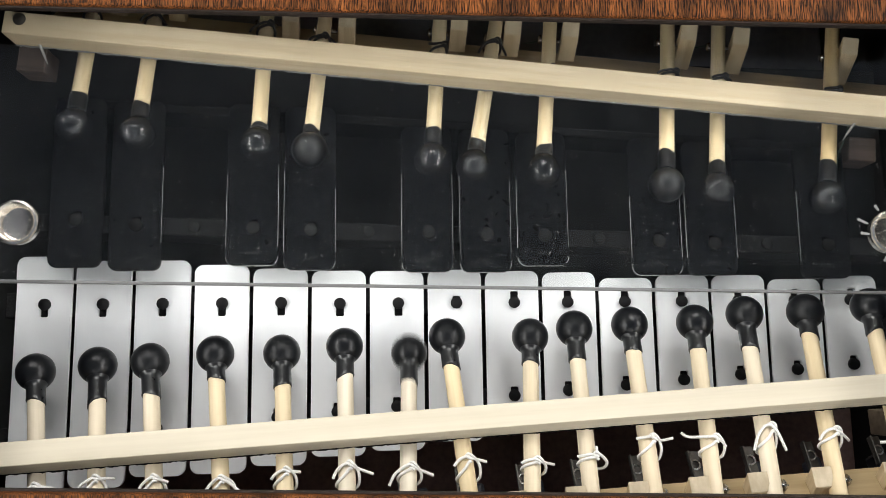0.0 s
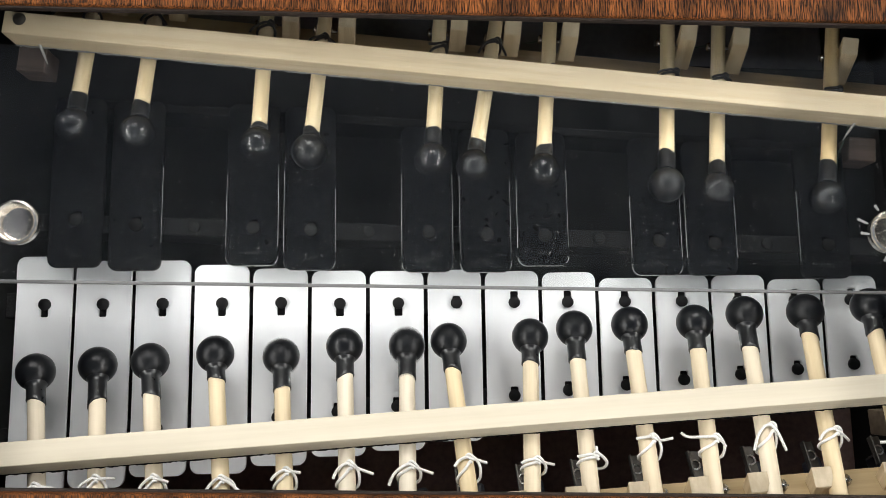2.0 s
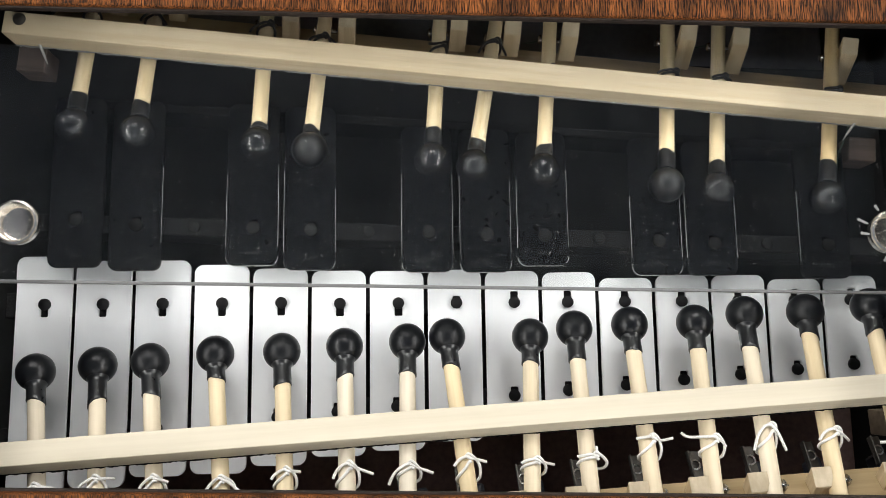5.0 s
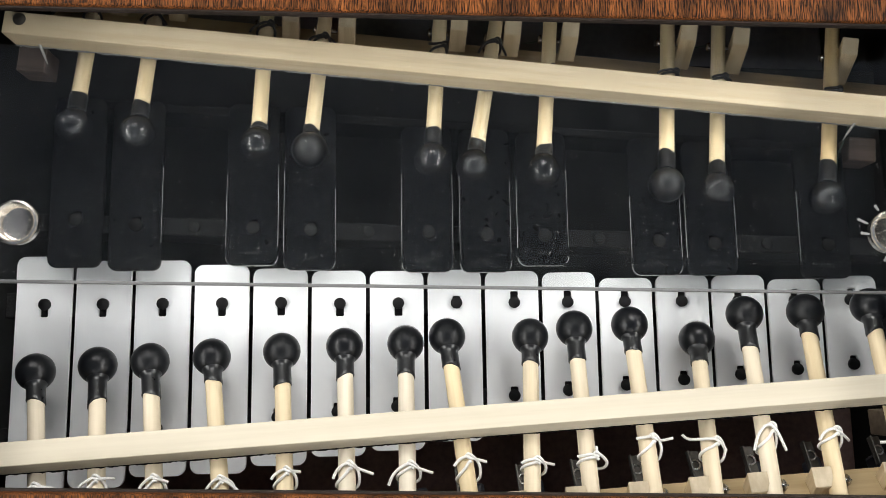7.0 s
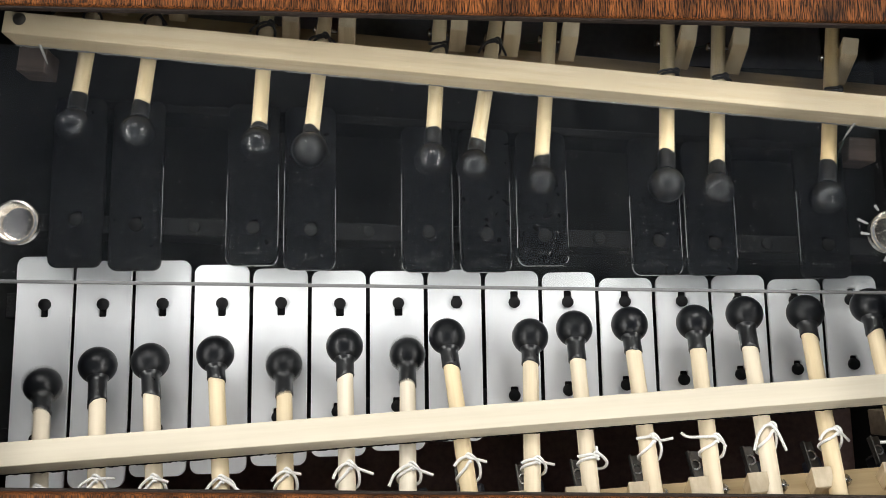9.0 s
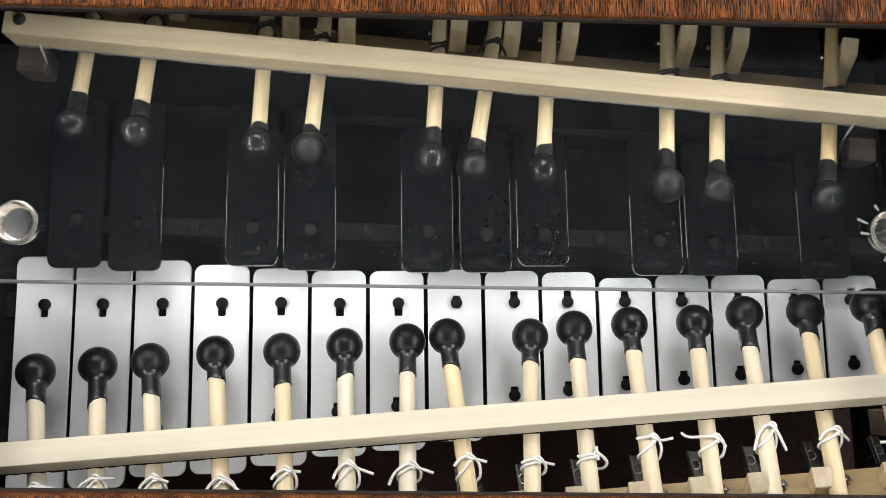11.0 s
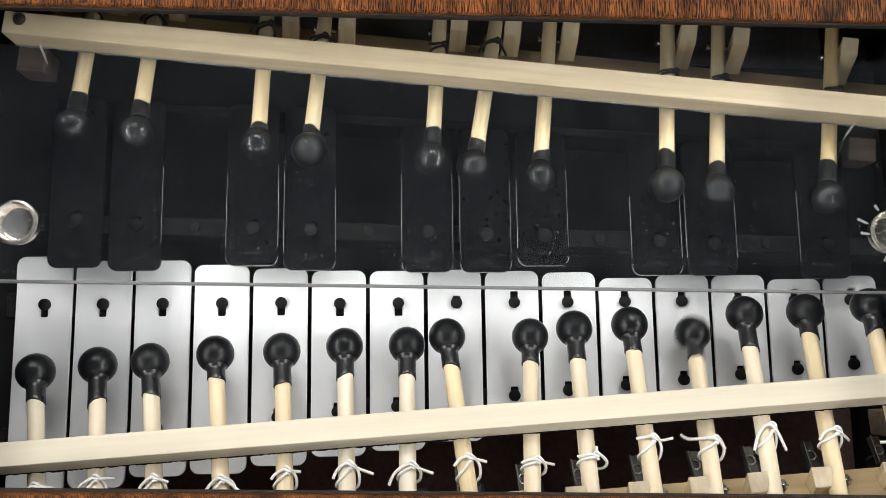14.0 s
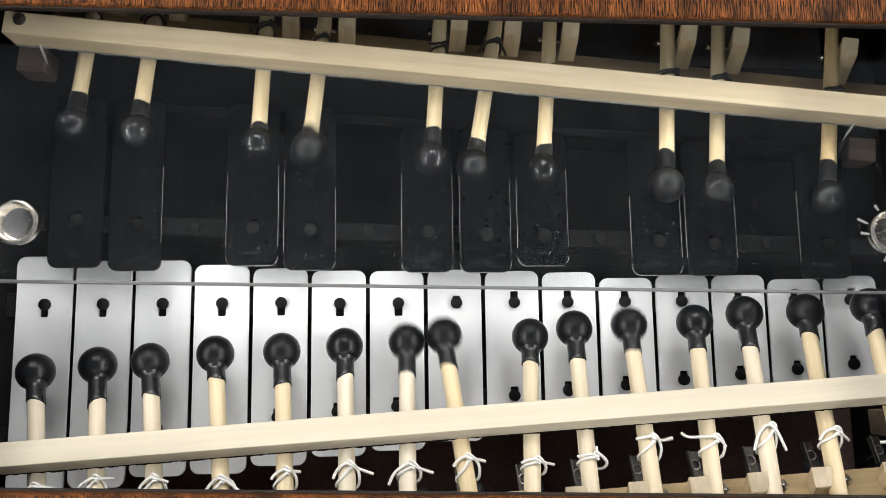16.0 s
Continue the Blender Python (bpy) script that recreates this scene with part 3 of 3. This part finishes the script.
for (x, y), (_, _, qx, _, _, _) in zip(((-0.1671, 0.1766), (-0.1375, 0.1737), (-0.0798, 0.1587), (-0.0517, 0.1559), (0.0045, 0.1546), (0.0315, 0.1521), (0.0608, 0.1511), (0.1209, 0.1494), (0.1478, 0.1471), (0.2037, 0.1418)), SHARP_MALLETS):
    pivot_post(x, y, 0.0060, -1, -5.6, 0.030, 0.0027, 1.3, 0.0075, x - qx + 0.0046, "sharp pivot posts", "short square pine post beside a mallet stick")
for bx, by, qx, qy, _, _ in NATURAL_MALLETS:
    pivot_post(qx - 0.0064, qy + 0.0008, 0.0625, 1, 3.3, 0.030, 0.0036, 0.55, 0.0035, 0.0106, "natural pivot posts", "short square pine post beside a mallet stick")


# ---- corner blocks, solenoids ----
def corner_block(x, y, turn, mat=DIM_BLOCK):
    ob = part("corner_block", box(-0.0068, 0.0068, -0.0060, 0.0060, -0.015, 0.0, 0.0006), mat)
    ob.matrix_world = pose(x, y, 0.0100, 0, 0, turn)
    return tagged(ob, "wooden corner block, darkened for the shade under the rail", "wooden block", "corner blocks")


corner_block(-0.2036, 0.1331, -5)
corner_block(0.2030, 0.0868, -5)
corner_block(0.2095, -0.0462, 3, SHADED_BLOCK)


def solenoid(x, y, z):
    root = tagged(new("solenoid"), "dark steel solenoid bracket beside a stick", "solenoid", "solenoids")
    root.matrix_world = pose(x, y, z, -20, 0, 6)
    part("bracket", box(-0.0026, 0.0026, -0.0060, 0.0060, -0.0010, 0.0, 0.0002), DARK_STEEL, root, "dark steel plate")
    part("flange", box(-0.0026, -0.0018, -0.0060, 0.0060, 0.0, 0.0030, 0.0002), DARK_STEEL, root)
    part("plunger_ring", lathe([(0.0016, 0.0), (0.0023, 0.0), (0.0023, 0.0008), (0.0016, 0.0008)], 20, cap=False), STEEL, root)
    part("coil", box(0.0050, 0.0100, -0.0050, 0.0020, -0.024, -0.012, 0.0015), COIL, root, "blue-black wound coil")
    return root


for bx, by, qx, qy, _, _ in NATURAL_MALLETS[4:]:
    f = 0.10
    solenoid(qx + (bx - qx) * f - 0.0016, qy + (by - qy) * f, 0.0400)

# ---- thin green wires ----
for points in ([(0.0376, 0.1474, -0.0040), (0.0435, 0.1480, -0.0040), (0.0474, 0.1511, -0.0040), (0.0490, 0.1554, -0.0040)],
               [(0.1184, 0.1432, -0.0040), (0.1260, 0.1447, -0.0040), (0.1335, 0.1463, -0.0040), (0.1389, 0.1469, -0.0040)],
               [(0.1905, 0.0957, 0.0220), (0.1876, 0.0879, 0.0220), (0.1843, 0.0817, 0.0220), (0.1825, 0.0739, 0.0220)]):
    wire = cord("wire", points, 0.0003, WIRE, None)
    tagged(wire, "thin dark green insulated wire", "wire", "wires")

# ---- the clear cover with its finger pulls ----
PULLS = [(-0.1888, 0.0457), (0.1910, 0.0386)]
GLASS_TOP = 0.0500
cover = part("cover_pane", plate([[(-0.240, 0.0224), (0.238, 0.0112), (0.238, 0.175), (-0.240, 0.175)]] + [circle(x, y, 0.0092) for x, y in PULLS], GLASS_TOP - 0.003, GLASS_TOP), GLASS)
tagged(cover, "clear dusty acrylic cover over the sharp bars", "cover")
cover.visible_shadow = False
edge = part("cover_edge", box(0, 0.4782, -0.0006, 0.0007, -0.0030, 0.0003, 0.0004), EDGE, cover, "grey polished acrylic edge")
edge.matrix_basis = pose(-0.240, 0.0218, GLASS_TOP, 0, 0, -1.342)


def finger_pull(x, y):
    ob = part("finger_pull", lathe([(0.0001, -0.0048), (0.0060, -0.0048), (0.0071, -0.0044), (0.0076, -0.0030), (0.0079, 0.0004), (0.0086, 0.0011), (0.0094, 0.0009), (0.0098, 0.0002), (0.0096, 0.0), (0.0090, 0.0), (0.0090, -0.0056), (0.0001, -0.0056)], 48, cap=False), CHROME, smooth=35)
    ob.matrix_world = pose(x, y, GLASS_TOP)
    return tagged(ob, "round nickel finger pull set in the clear cover", "finger pull", "finger pulls")


for q in PULLS:
    finger_pull(*q)

# dried glue smears beside one pull
for gx, gy, turn, long in ((-0.0128, 0.0048, -25, 0.0052), (-0.0122, -0.0006, -8, 0.0042), (-0.0040, -0.0118, 60, 0.0030), (-0.0060, 0.0108, -55, 0.0030)):
    smear = part("glue_smear", lathe([(0.0002, -1.0), (0.0008, -0.8), (0.0005, -0.3), (0.0006, 0.3), (0.0004, 0.8), (0.0002, 1.0)], 10), GLUE, smooth=60)
    smear.matrix_world = pose(PULLS[1][0] + gx, PULLS[1][1] + gy, GLASS_TOP + 0.0001, 0, 90, turn)
    smear.scale = (0.25, 1.0, long / 2)
    tagged(smear, "dried pale glue smear on the clear cover", "glue smear", "glue smears")

# dust and lint lying on the cover
rng = random.Random(4)
bm = bmesh.new()
clumps = [(rng.uniform(-0.20, 0.20), 0.026 + 0.08 * rng.random() ** 1.6, rng.uniform(0.002, 0.007)) for k in range(60)]
for k in range(4200):
    if rng.random() < 0.28:
        cx, cy, reach = rng.choice(clumps)
        x, y = cx + rng.gauss(0, reach), max(0.0245, cy + rng.gauss(0, reach))
    else:
        x, y = rng.uniform(-0.20, 0.20), 0.0245 + 0.095 * rng.random() ** 1.9
    s = rng.uniform(0.000045, 0.00009) * (1.9 if rng.random() < 0.08 else 1.0)
    a = rng.uniform(0, 6.3)
    e = rng.choice((1, 1, 2, 4))
    vs = [bm.verts.new((x + s * (e * math.cos(t) * math.cos(a) - math.sin(t) * math.sin(a)), y + s * (e * math.cos(t) * math.sin(a) + math.sin(t) * math.cos(a)), GLASS_TOP + 0.00004 + (0.00006 if t > 3 else 0))) for t in (0, 1.3, 2.4, 3.6, 5.0)]
    bm.faces.new(vs)
tagged(part("dust", bm, DUST), "fine pale dust specks on the clear cover", "dust", kind="stuff")


# ---- strikes: seconds, dip and sway of the stick in degrees ----
STRIKES = {
    "w7": [(0, -6.6, -0.7), (0.1, -1.7, 0), (0.2, -0.7, 0), (0.3, 0, 0), (0.4, 0, 0), (0.5, -7.2, 0), (0.6, -0.3, 0.2), (0.7, 0, 0), (1.2, 0, 0), (1.3, -3.4, 0.9), (1.4, 0, 0), (1.8, 0, 0), (1.9, -3.4, 0.2), (2, -2.4, 0.2), (2.1, 0, 0), (2.6, 0, 0), (2.7, -8.2, 0.1), (2.8, 0, 0), (3.3, 0, 0), (3.4, -10, -0.4), (3.5, 0.4, 0.2), (3.6, -2.4, 0), (3.7, 0, 0), (4, 0, 0), (4.1, -3.4, 0), (4.2, -2.7, 0.9), (4.3, 0, 0), (6.2, 0, 0), (6.3, -5, 0.9), (6.4, -0.7, 0), (6.5, 0, 0), (6.8, 0, 0), (6.9, -7.2, 0.5), (7, -1, 0.7), (7.1, -2.1, 0.7), (7.2, 0, 0), (7.4, 0, 0), (7.5, -6.6, 0.5), (7.6, -1.4, 0), (7.7, 0, 0), (8.9, 0, 0), (9, -7.6, 0), (9.1, 0, 0), (11.3, 0, 0), (11.4, -4.7, 0), (11.5, -2.4, 0.5), (11.6, 0, 0), (12.4, 0, 0), (12.5, -9.4, -0.7), (12.6, -0, -0), (12.7, -2.8, 0), (12.8, 0, 0), (13.7, 0, 0), (13.8, -9.1, -0.4), (13.9, -0.7, 0), (14, -2.1, 0.2), (14.1, 0, 0), (14.2, -7.2, 0.5), (14.3, -2.1, 0.5), (14.4, 0, 0), (15.1, 0, 0), (15.2, -4.7, -0.4), (15.3, -2.8, 0), (15.4, -1.7, 0), (15.5, 0, 0), (15.8, 0, 0), (15.9, -9.1, -0.9), (16, 0, 0.2)],
    "w8": [(0, 0, 0), (1.7, 0, 0), (1.8, -7.3, -0.5), (1.9, -0.8, 1.1), (2, -2.9, -0.6), (2.1, 0, 0), (13, 0, 0), (13.1, -1.5, -0.6), (13.2, -5, 0.1), (13.3, -1.9, 0.9), (13.4, 0, 0), (13.5, -6.4, -0.5), (13.6, -0.9, 0.9), (13.7, -1.1, 1.3), (13.8, 0, 0), (14.4, 0, 0), (14.5, -8.7, -2.3), (14.6, 1.4, 1.4), (14.7, -2.7, 0.5), (14.8, 0, 0), (14.9, 0.2, 0.8), (15, 0, 0), (15.8, 0, 0), (15.9, -10.7, -1.8), (16, 1, 1.2)],
    "w5": [(0, -1, 0.2), (0.1, -1.3, 0.5), (0.2, 0, 0), (1.8, 0, 0), (1.9, -4, 0.9), (2, -3, 0.9), (2.1, -1.7, 0.4), (2.2, 0, 0), (2.3, -9.5, 1.7), (2.4, 0, 0), (2.5, -1.9, 1.1), (2.6, -0.3, 0.1), (2.7, 0, 0), (2.9, 0, 0), (3, -2.1, 0.2), (3.1, -4.6, 1), (3.2, -0.3, 0.1), (3.3, 0, 0), (7.4, 0, 0), (7.5, -6, 0.6), (7.6, 0, 0), (7.7, -0.7, 0.1), (7.8, 0, 0), (8.1, 0, 0), (8.2, -5.9, 0.9), (8.3, -1, 0.4), (8.4, 0, 0), (8.5, -1, 0.2), (8.6, 0, 0), (8.9, 0, 0), (9, -8.1, 0.9), (9.1, -0.7, 0.1), (9.2, -2.7, 0.6), (9.3, 0, 0), (11.2, 0, 0), (11.3, -7.7, 1.3), (11.4, 0, 0), (11.5, -1, 0.2), (11.6, 0, 0), (12.1, 0, 0), (12.2, -4, 0.6), (12.3, -1.4, 0.3), (12.4, 0, 0), (15.1, 0, 0), (15.2, -9, 1.1), (15.3, 0, 0), (15.4, -1.4, 0.3), (15.5, 0, 0), (16, 0, 0)],
    "w4": [(0, 0, 0), (0.8, 0, 0), (0.9, -8.5, 1.6), (1, -1, 3.1), (1.1, -4.9, 4.4), (1.2, 1.1, 2.7), (1.3, 0.1, 0.4), (1.4, 0, 0), (1.5, -0.2, 0.5), (1.6, 0, 0), (4, 0, 0), (4.1, -9.2, 0.4), (4.2, 1.6, 3.6), (4.3, -3.8, 3.9), (4.4, 1, 2.4), (4.5, 0, 0), (4.6, -0, 0), (4.7, 0, 0), (6.5, 0, 0), (6.6, -8.4, 1.1), (6.7, -1.8, 2.7), (6.8, -5.1, 3.1), (6.9, 1.4, 1.6), (7, -1.2, 1.7), (7.1, 0.6, 1.5), (7.2, -0.6, 1.4), (7.3, 0.3, 0.7), (7.4, 0.3, 0.7), (7.5, 0, 0), (7.6, 0.2, 0.6), (7.7, 0, 0), (14.4, 0, 0), (14.5, -9.5, 0.5), (14.6, -1.2, 2.5), (14.7, -5.9, 2.9), (14.8, 0.6, 1.5), (14.9, -0.7, 1.1), (15, -0.9, 1.6), (15.1, -0.9, 1.6), (15.2, 1.4, 0.8), (15.3, 0.2, 0.6), (15.4, 0, 0), (16, 0, 0)],
    "w1": [(0, 0, 0), (8.9, 0, 0), (9, -7.6, 1.8), (9.1, 1.1, -0.2), (9.2, -1.4, 0.2), (9.3, 0, 0), (11.7, 0, 0), (11.8, -8.4, 2.3), (11.9, 1.1, -0.2), (12, -0.9, 0.3), (12.1, -1.6, 0.5), (12.2, 0, 0), (16, 0, 0)],
    "w9": [(0, 0, 0), (0.4, 0, 0), (0.5, -8.7, -0.7), (0.6, -2, -0.4), (0.7, -4, -0.5), (0.8, -0, -0), (0.9, 0, 0), (1.1, 0, 0), (1.2, -7.3, -0.2), (1.3, -2.6, -0.9), (1.4, -5.4, -0.3), (1.5, 0, -0.2), (1.6, -1.8, 0.1), (1.7, 0, 0), (4, 0, 0), (4.1, -9.6, -0.6), (4.2, -0.9, -0.8), (4.3, 0, 0), (6.2, 0, 0), (6.3, -5.3, -1), (6.4, -4.6, -0.9), (6.5, -1.7, -0.3), (6.6, 0, 0), (7.4, 0, 0), (7.5, -8.8, -0.2), (7.6, -2, -0.8), (7.7, -5.9, -1.1), (7.8, -1, -0.2), (7.9, -1.4, -0.2), (8, 0, 0), (11.5, 0, 0), (11.6, -7.2, -0.9), (11.7, -4, -0.7), (11.8, -3.4, -0.6), (11.9, -1.4, -0.2), (12, -1.4, -0.2), (12.1, 0, 0), (16, 0, 0)],
    "w11": [(0, 0, 0), (0.4, 0, 0), (0.5, -8.5, -2.1), (0.6, -1, -0), (0.7, -4, -0.6), (0.8, 0, 0), (1.2, 0, 0), (1.3, -7.1, -1), (1.4, -0, -0), (1.5, 0, 0), (1.6, -1.4, -0.4), (1.7, 0, 0), (15.4, 0, 0), (15.5, -2.3, -0.6), (15.6, -4.6, -0.5), (15.7, -4.6, -1.2), (15.8, -0, -0), (15.9, -9.9, -2.7), (16, -0, 0.2)],
    "w12": [(0, 0, 0), (0.2, 0, 0), (0.3, -8.8, -4.1), (0.4, -1.4, -1.6), (0.5, -3.9, -1), (0.6, 0, 0), (0.7, 0, 0), (3.6, 0, 0), (3.7, -3.6, -2.1), (3.8, -5.4, -2.8), (3.9, -3.3, -0.6), (4, -1.7, 0), (4.1, -7.7, -3.6), (4.2, -0.4, -1.5), (4.3, 0, 0), (6.9, 0, 0), (7, -8.7, -4.5), (7.1, -2.2, -1.3), (7.2, -4.8, -1.2), (7.3, -1, -0.4), (7.4, 0, 0), (13.7, 0, 0), (13.8, -8.5, -4.2), (13.9, -0.8, -1), (14, -6, -1.6), (14.1, 0, 0), (14.2, 0, 0), (16, 0, 0)],
    "w14": [(0, 0, 0), (7.4, 0, 0), (7.5, -6, -2.5), (7.6, 0.1, -0.4), (7.7, -2, 0), (7.8, 0, 0), (8.5, 0, 0), (8.6, -7.6, -3.2), (8.7, -0, -0), (8.8, -1, -0.1), (8.9, 0, 0), (9, -0.6, -0.3), (9.1, 0, 0), (11.6, 0, 0), (11.7, -6.7, -1.9), (11.8, -2, -0.2), (11.9, -1, -0.1), (12, -1.3, -0.4), (12.1, 0, 0), (16, 0, 0)],
    "b7": [(0, 0, 0), (0.1, 0, 0), (0.2, -6.4, -0.2), (0.3, -4.2, 0.3), (0.4, -0.8, 0.2), (0.5, -2.3, 0.4), (0.6, -0.6, 0.1), (0.7, 0, 0), (8.9, 0, 0), (9, -6.2, 0.3), (9.1, -2.7, -0), (9.2, -2.7, -0), (9.3, 0, 0), (11.7, 0, 0), (11.8, -6.9, 0.6), (11.9, -0.6, 0.1), (12, -4.2, 0.3), (12.1, -1.7, 0.3), (12.2, 0, 0), (12.7, 0, 0), (12.8, -6.2, 0.5), (12.9, -0.6, 0.1), (13, -3.6, 0.2), (13.1, -3.2, 0.3), (13.2, -4.2, 0.3), (13.3, -4.2, 0.3), (13.4, -0.3, 0.1), (13.5, -2.9, 0.2), (13.6, -1.4, 0.1), (13.7, 0, 0), (13.8, -6.2, 0.5), (13.9, -1.5, -0.1), (14, -3.4, -0.4), (14.1, -1.8, -0), (14.2, 0, 0), (16, 0, 0)],
    "b4": [(0, 0, 0), (1.5, 0, 0), (1.6, -5.9, -2.5), (1.7, -0.3, -0.4), (1.8, -1.9, -0.4), (1.9, -1.9, -0.4), (2, -0.9, -0.1), (2.1, -0.6, -0.1), (2.2, 0, 0), (7.1, 0, 0), (7.2, -5.5, -2.5), (7.3, -2.6, -0.8), (7.4, -0.6, -0.3), (7.5, -0.6, -0.1), (7.6, 0, 0), (13.1, 0, 0), (13.2, -4, -1.4), (13.3, -3.2, -0.5), (13.4, -1.2, -0.1), (13.5, -0.6, -0.1), (13.6, 0, 0), (14.4, 0, 0), (14.5, -5.2, -2), (14.6, -1.1, -0.1), (14.7, -0.8, -0.1), (14.8, -2.9, -1), (14.9, -3.2, -0.8), (15, -3.1, -0.5), (15.1, -1.7, -0.3), (15.2, -0.5, -0.1), (15.3, 0, 0), (15.8, 0, 0), (15.9, -5.2, -2), (16, -0, -0.2)],
    "b9": [(0, 0, 0), (7.1, 0, 0), (7.2, -7.0, 1.3), (7.3, 0.1, 0.2), (7.4, -5.6, 1), (7.5, -1, 0.2), (7.6, -2.3, 0.5), (7.7, -1.9, 0.6), (7.8, -1, 0.2), (7.9, -0.6, 0.3), (8, 0, 0), (13, 0, 0), (13.1, -1.3, 0.1), (13.2, -6, 1.2), (13.3, -3.3, 0.9), (13.4, -4.4, 1), (13.5, -0.6, 0.3), (13.6, -3.3, 0.7), (13.7, -1, 0.2), (13.8, -0.6, 0.3), (14.2, -0.6, 0.3), (14.5, -0.3, 0.1), (14.7, 0, 0), (16, 0, 0)],
    "b2": [(0, -0.5, -0.2), (0.1, 0, 0), (15.1, 0, 0), (15.2, -6.3, -3.2), (15.3, -0.5, -0.2), (15.4, -3.2, -1.3), (15.5, -1.6, -0.5), (15.6, 0, 0), (16, 0, 0)],
}


def snap(rows, deepest):
    """A stick rests until just before it strikes, and passes through the blow in a thirtieth of a second."""
    out = []
    for k, (t, dip, sway) in enumerate(rows):
        first_blow = k and t > 0.1 and rows[k - 1][1] > -1.2 and dip < -3.0
        if first_blow:
            calm, calm_sway = rows[k - 1][1:]
            out.append((t - 2 / 30, calm, calm_sway))
            if dip > -8.6:
                out.append((t - 1 / 30, calm + (dip - calm) * 0.3, calm_sway + (sway - calm_sway) * 0.3))
                out.append((t, dip, sway))
                if t < 15.95:
                    out.append((t + 1 / 30, min(dip, max(deepest, -9.6 if dip > -7.4 else dip - 0.8)), sway))
                continue
        out.append((t, dip, sway))
        if k == 0 and dip < -3.0:
            out.append((1 / 30, dip - 3.2, sway))
    return out


def motions():
    for name, rows in STRIKES.items():
        root, poser = MALLETS[name]
        walk(root, [(t, poser(dip, sway)) for t, dip, sway in snap(rows, -7.0 if name[0] == "b" else -10.0)])


motions()
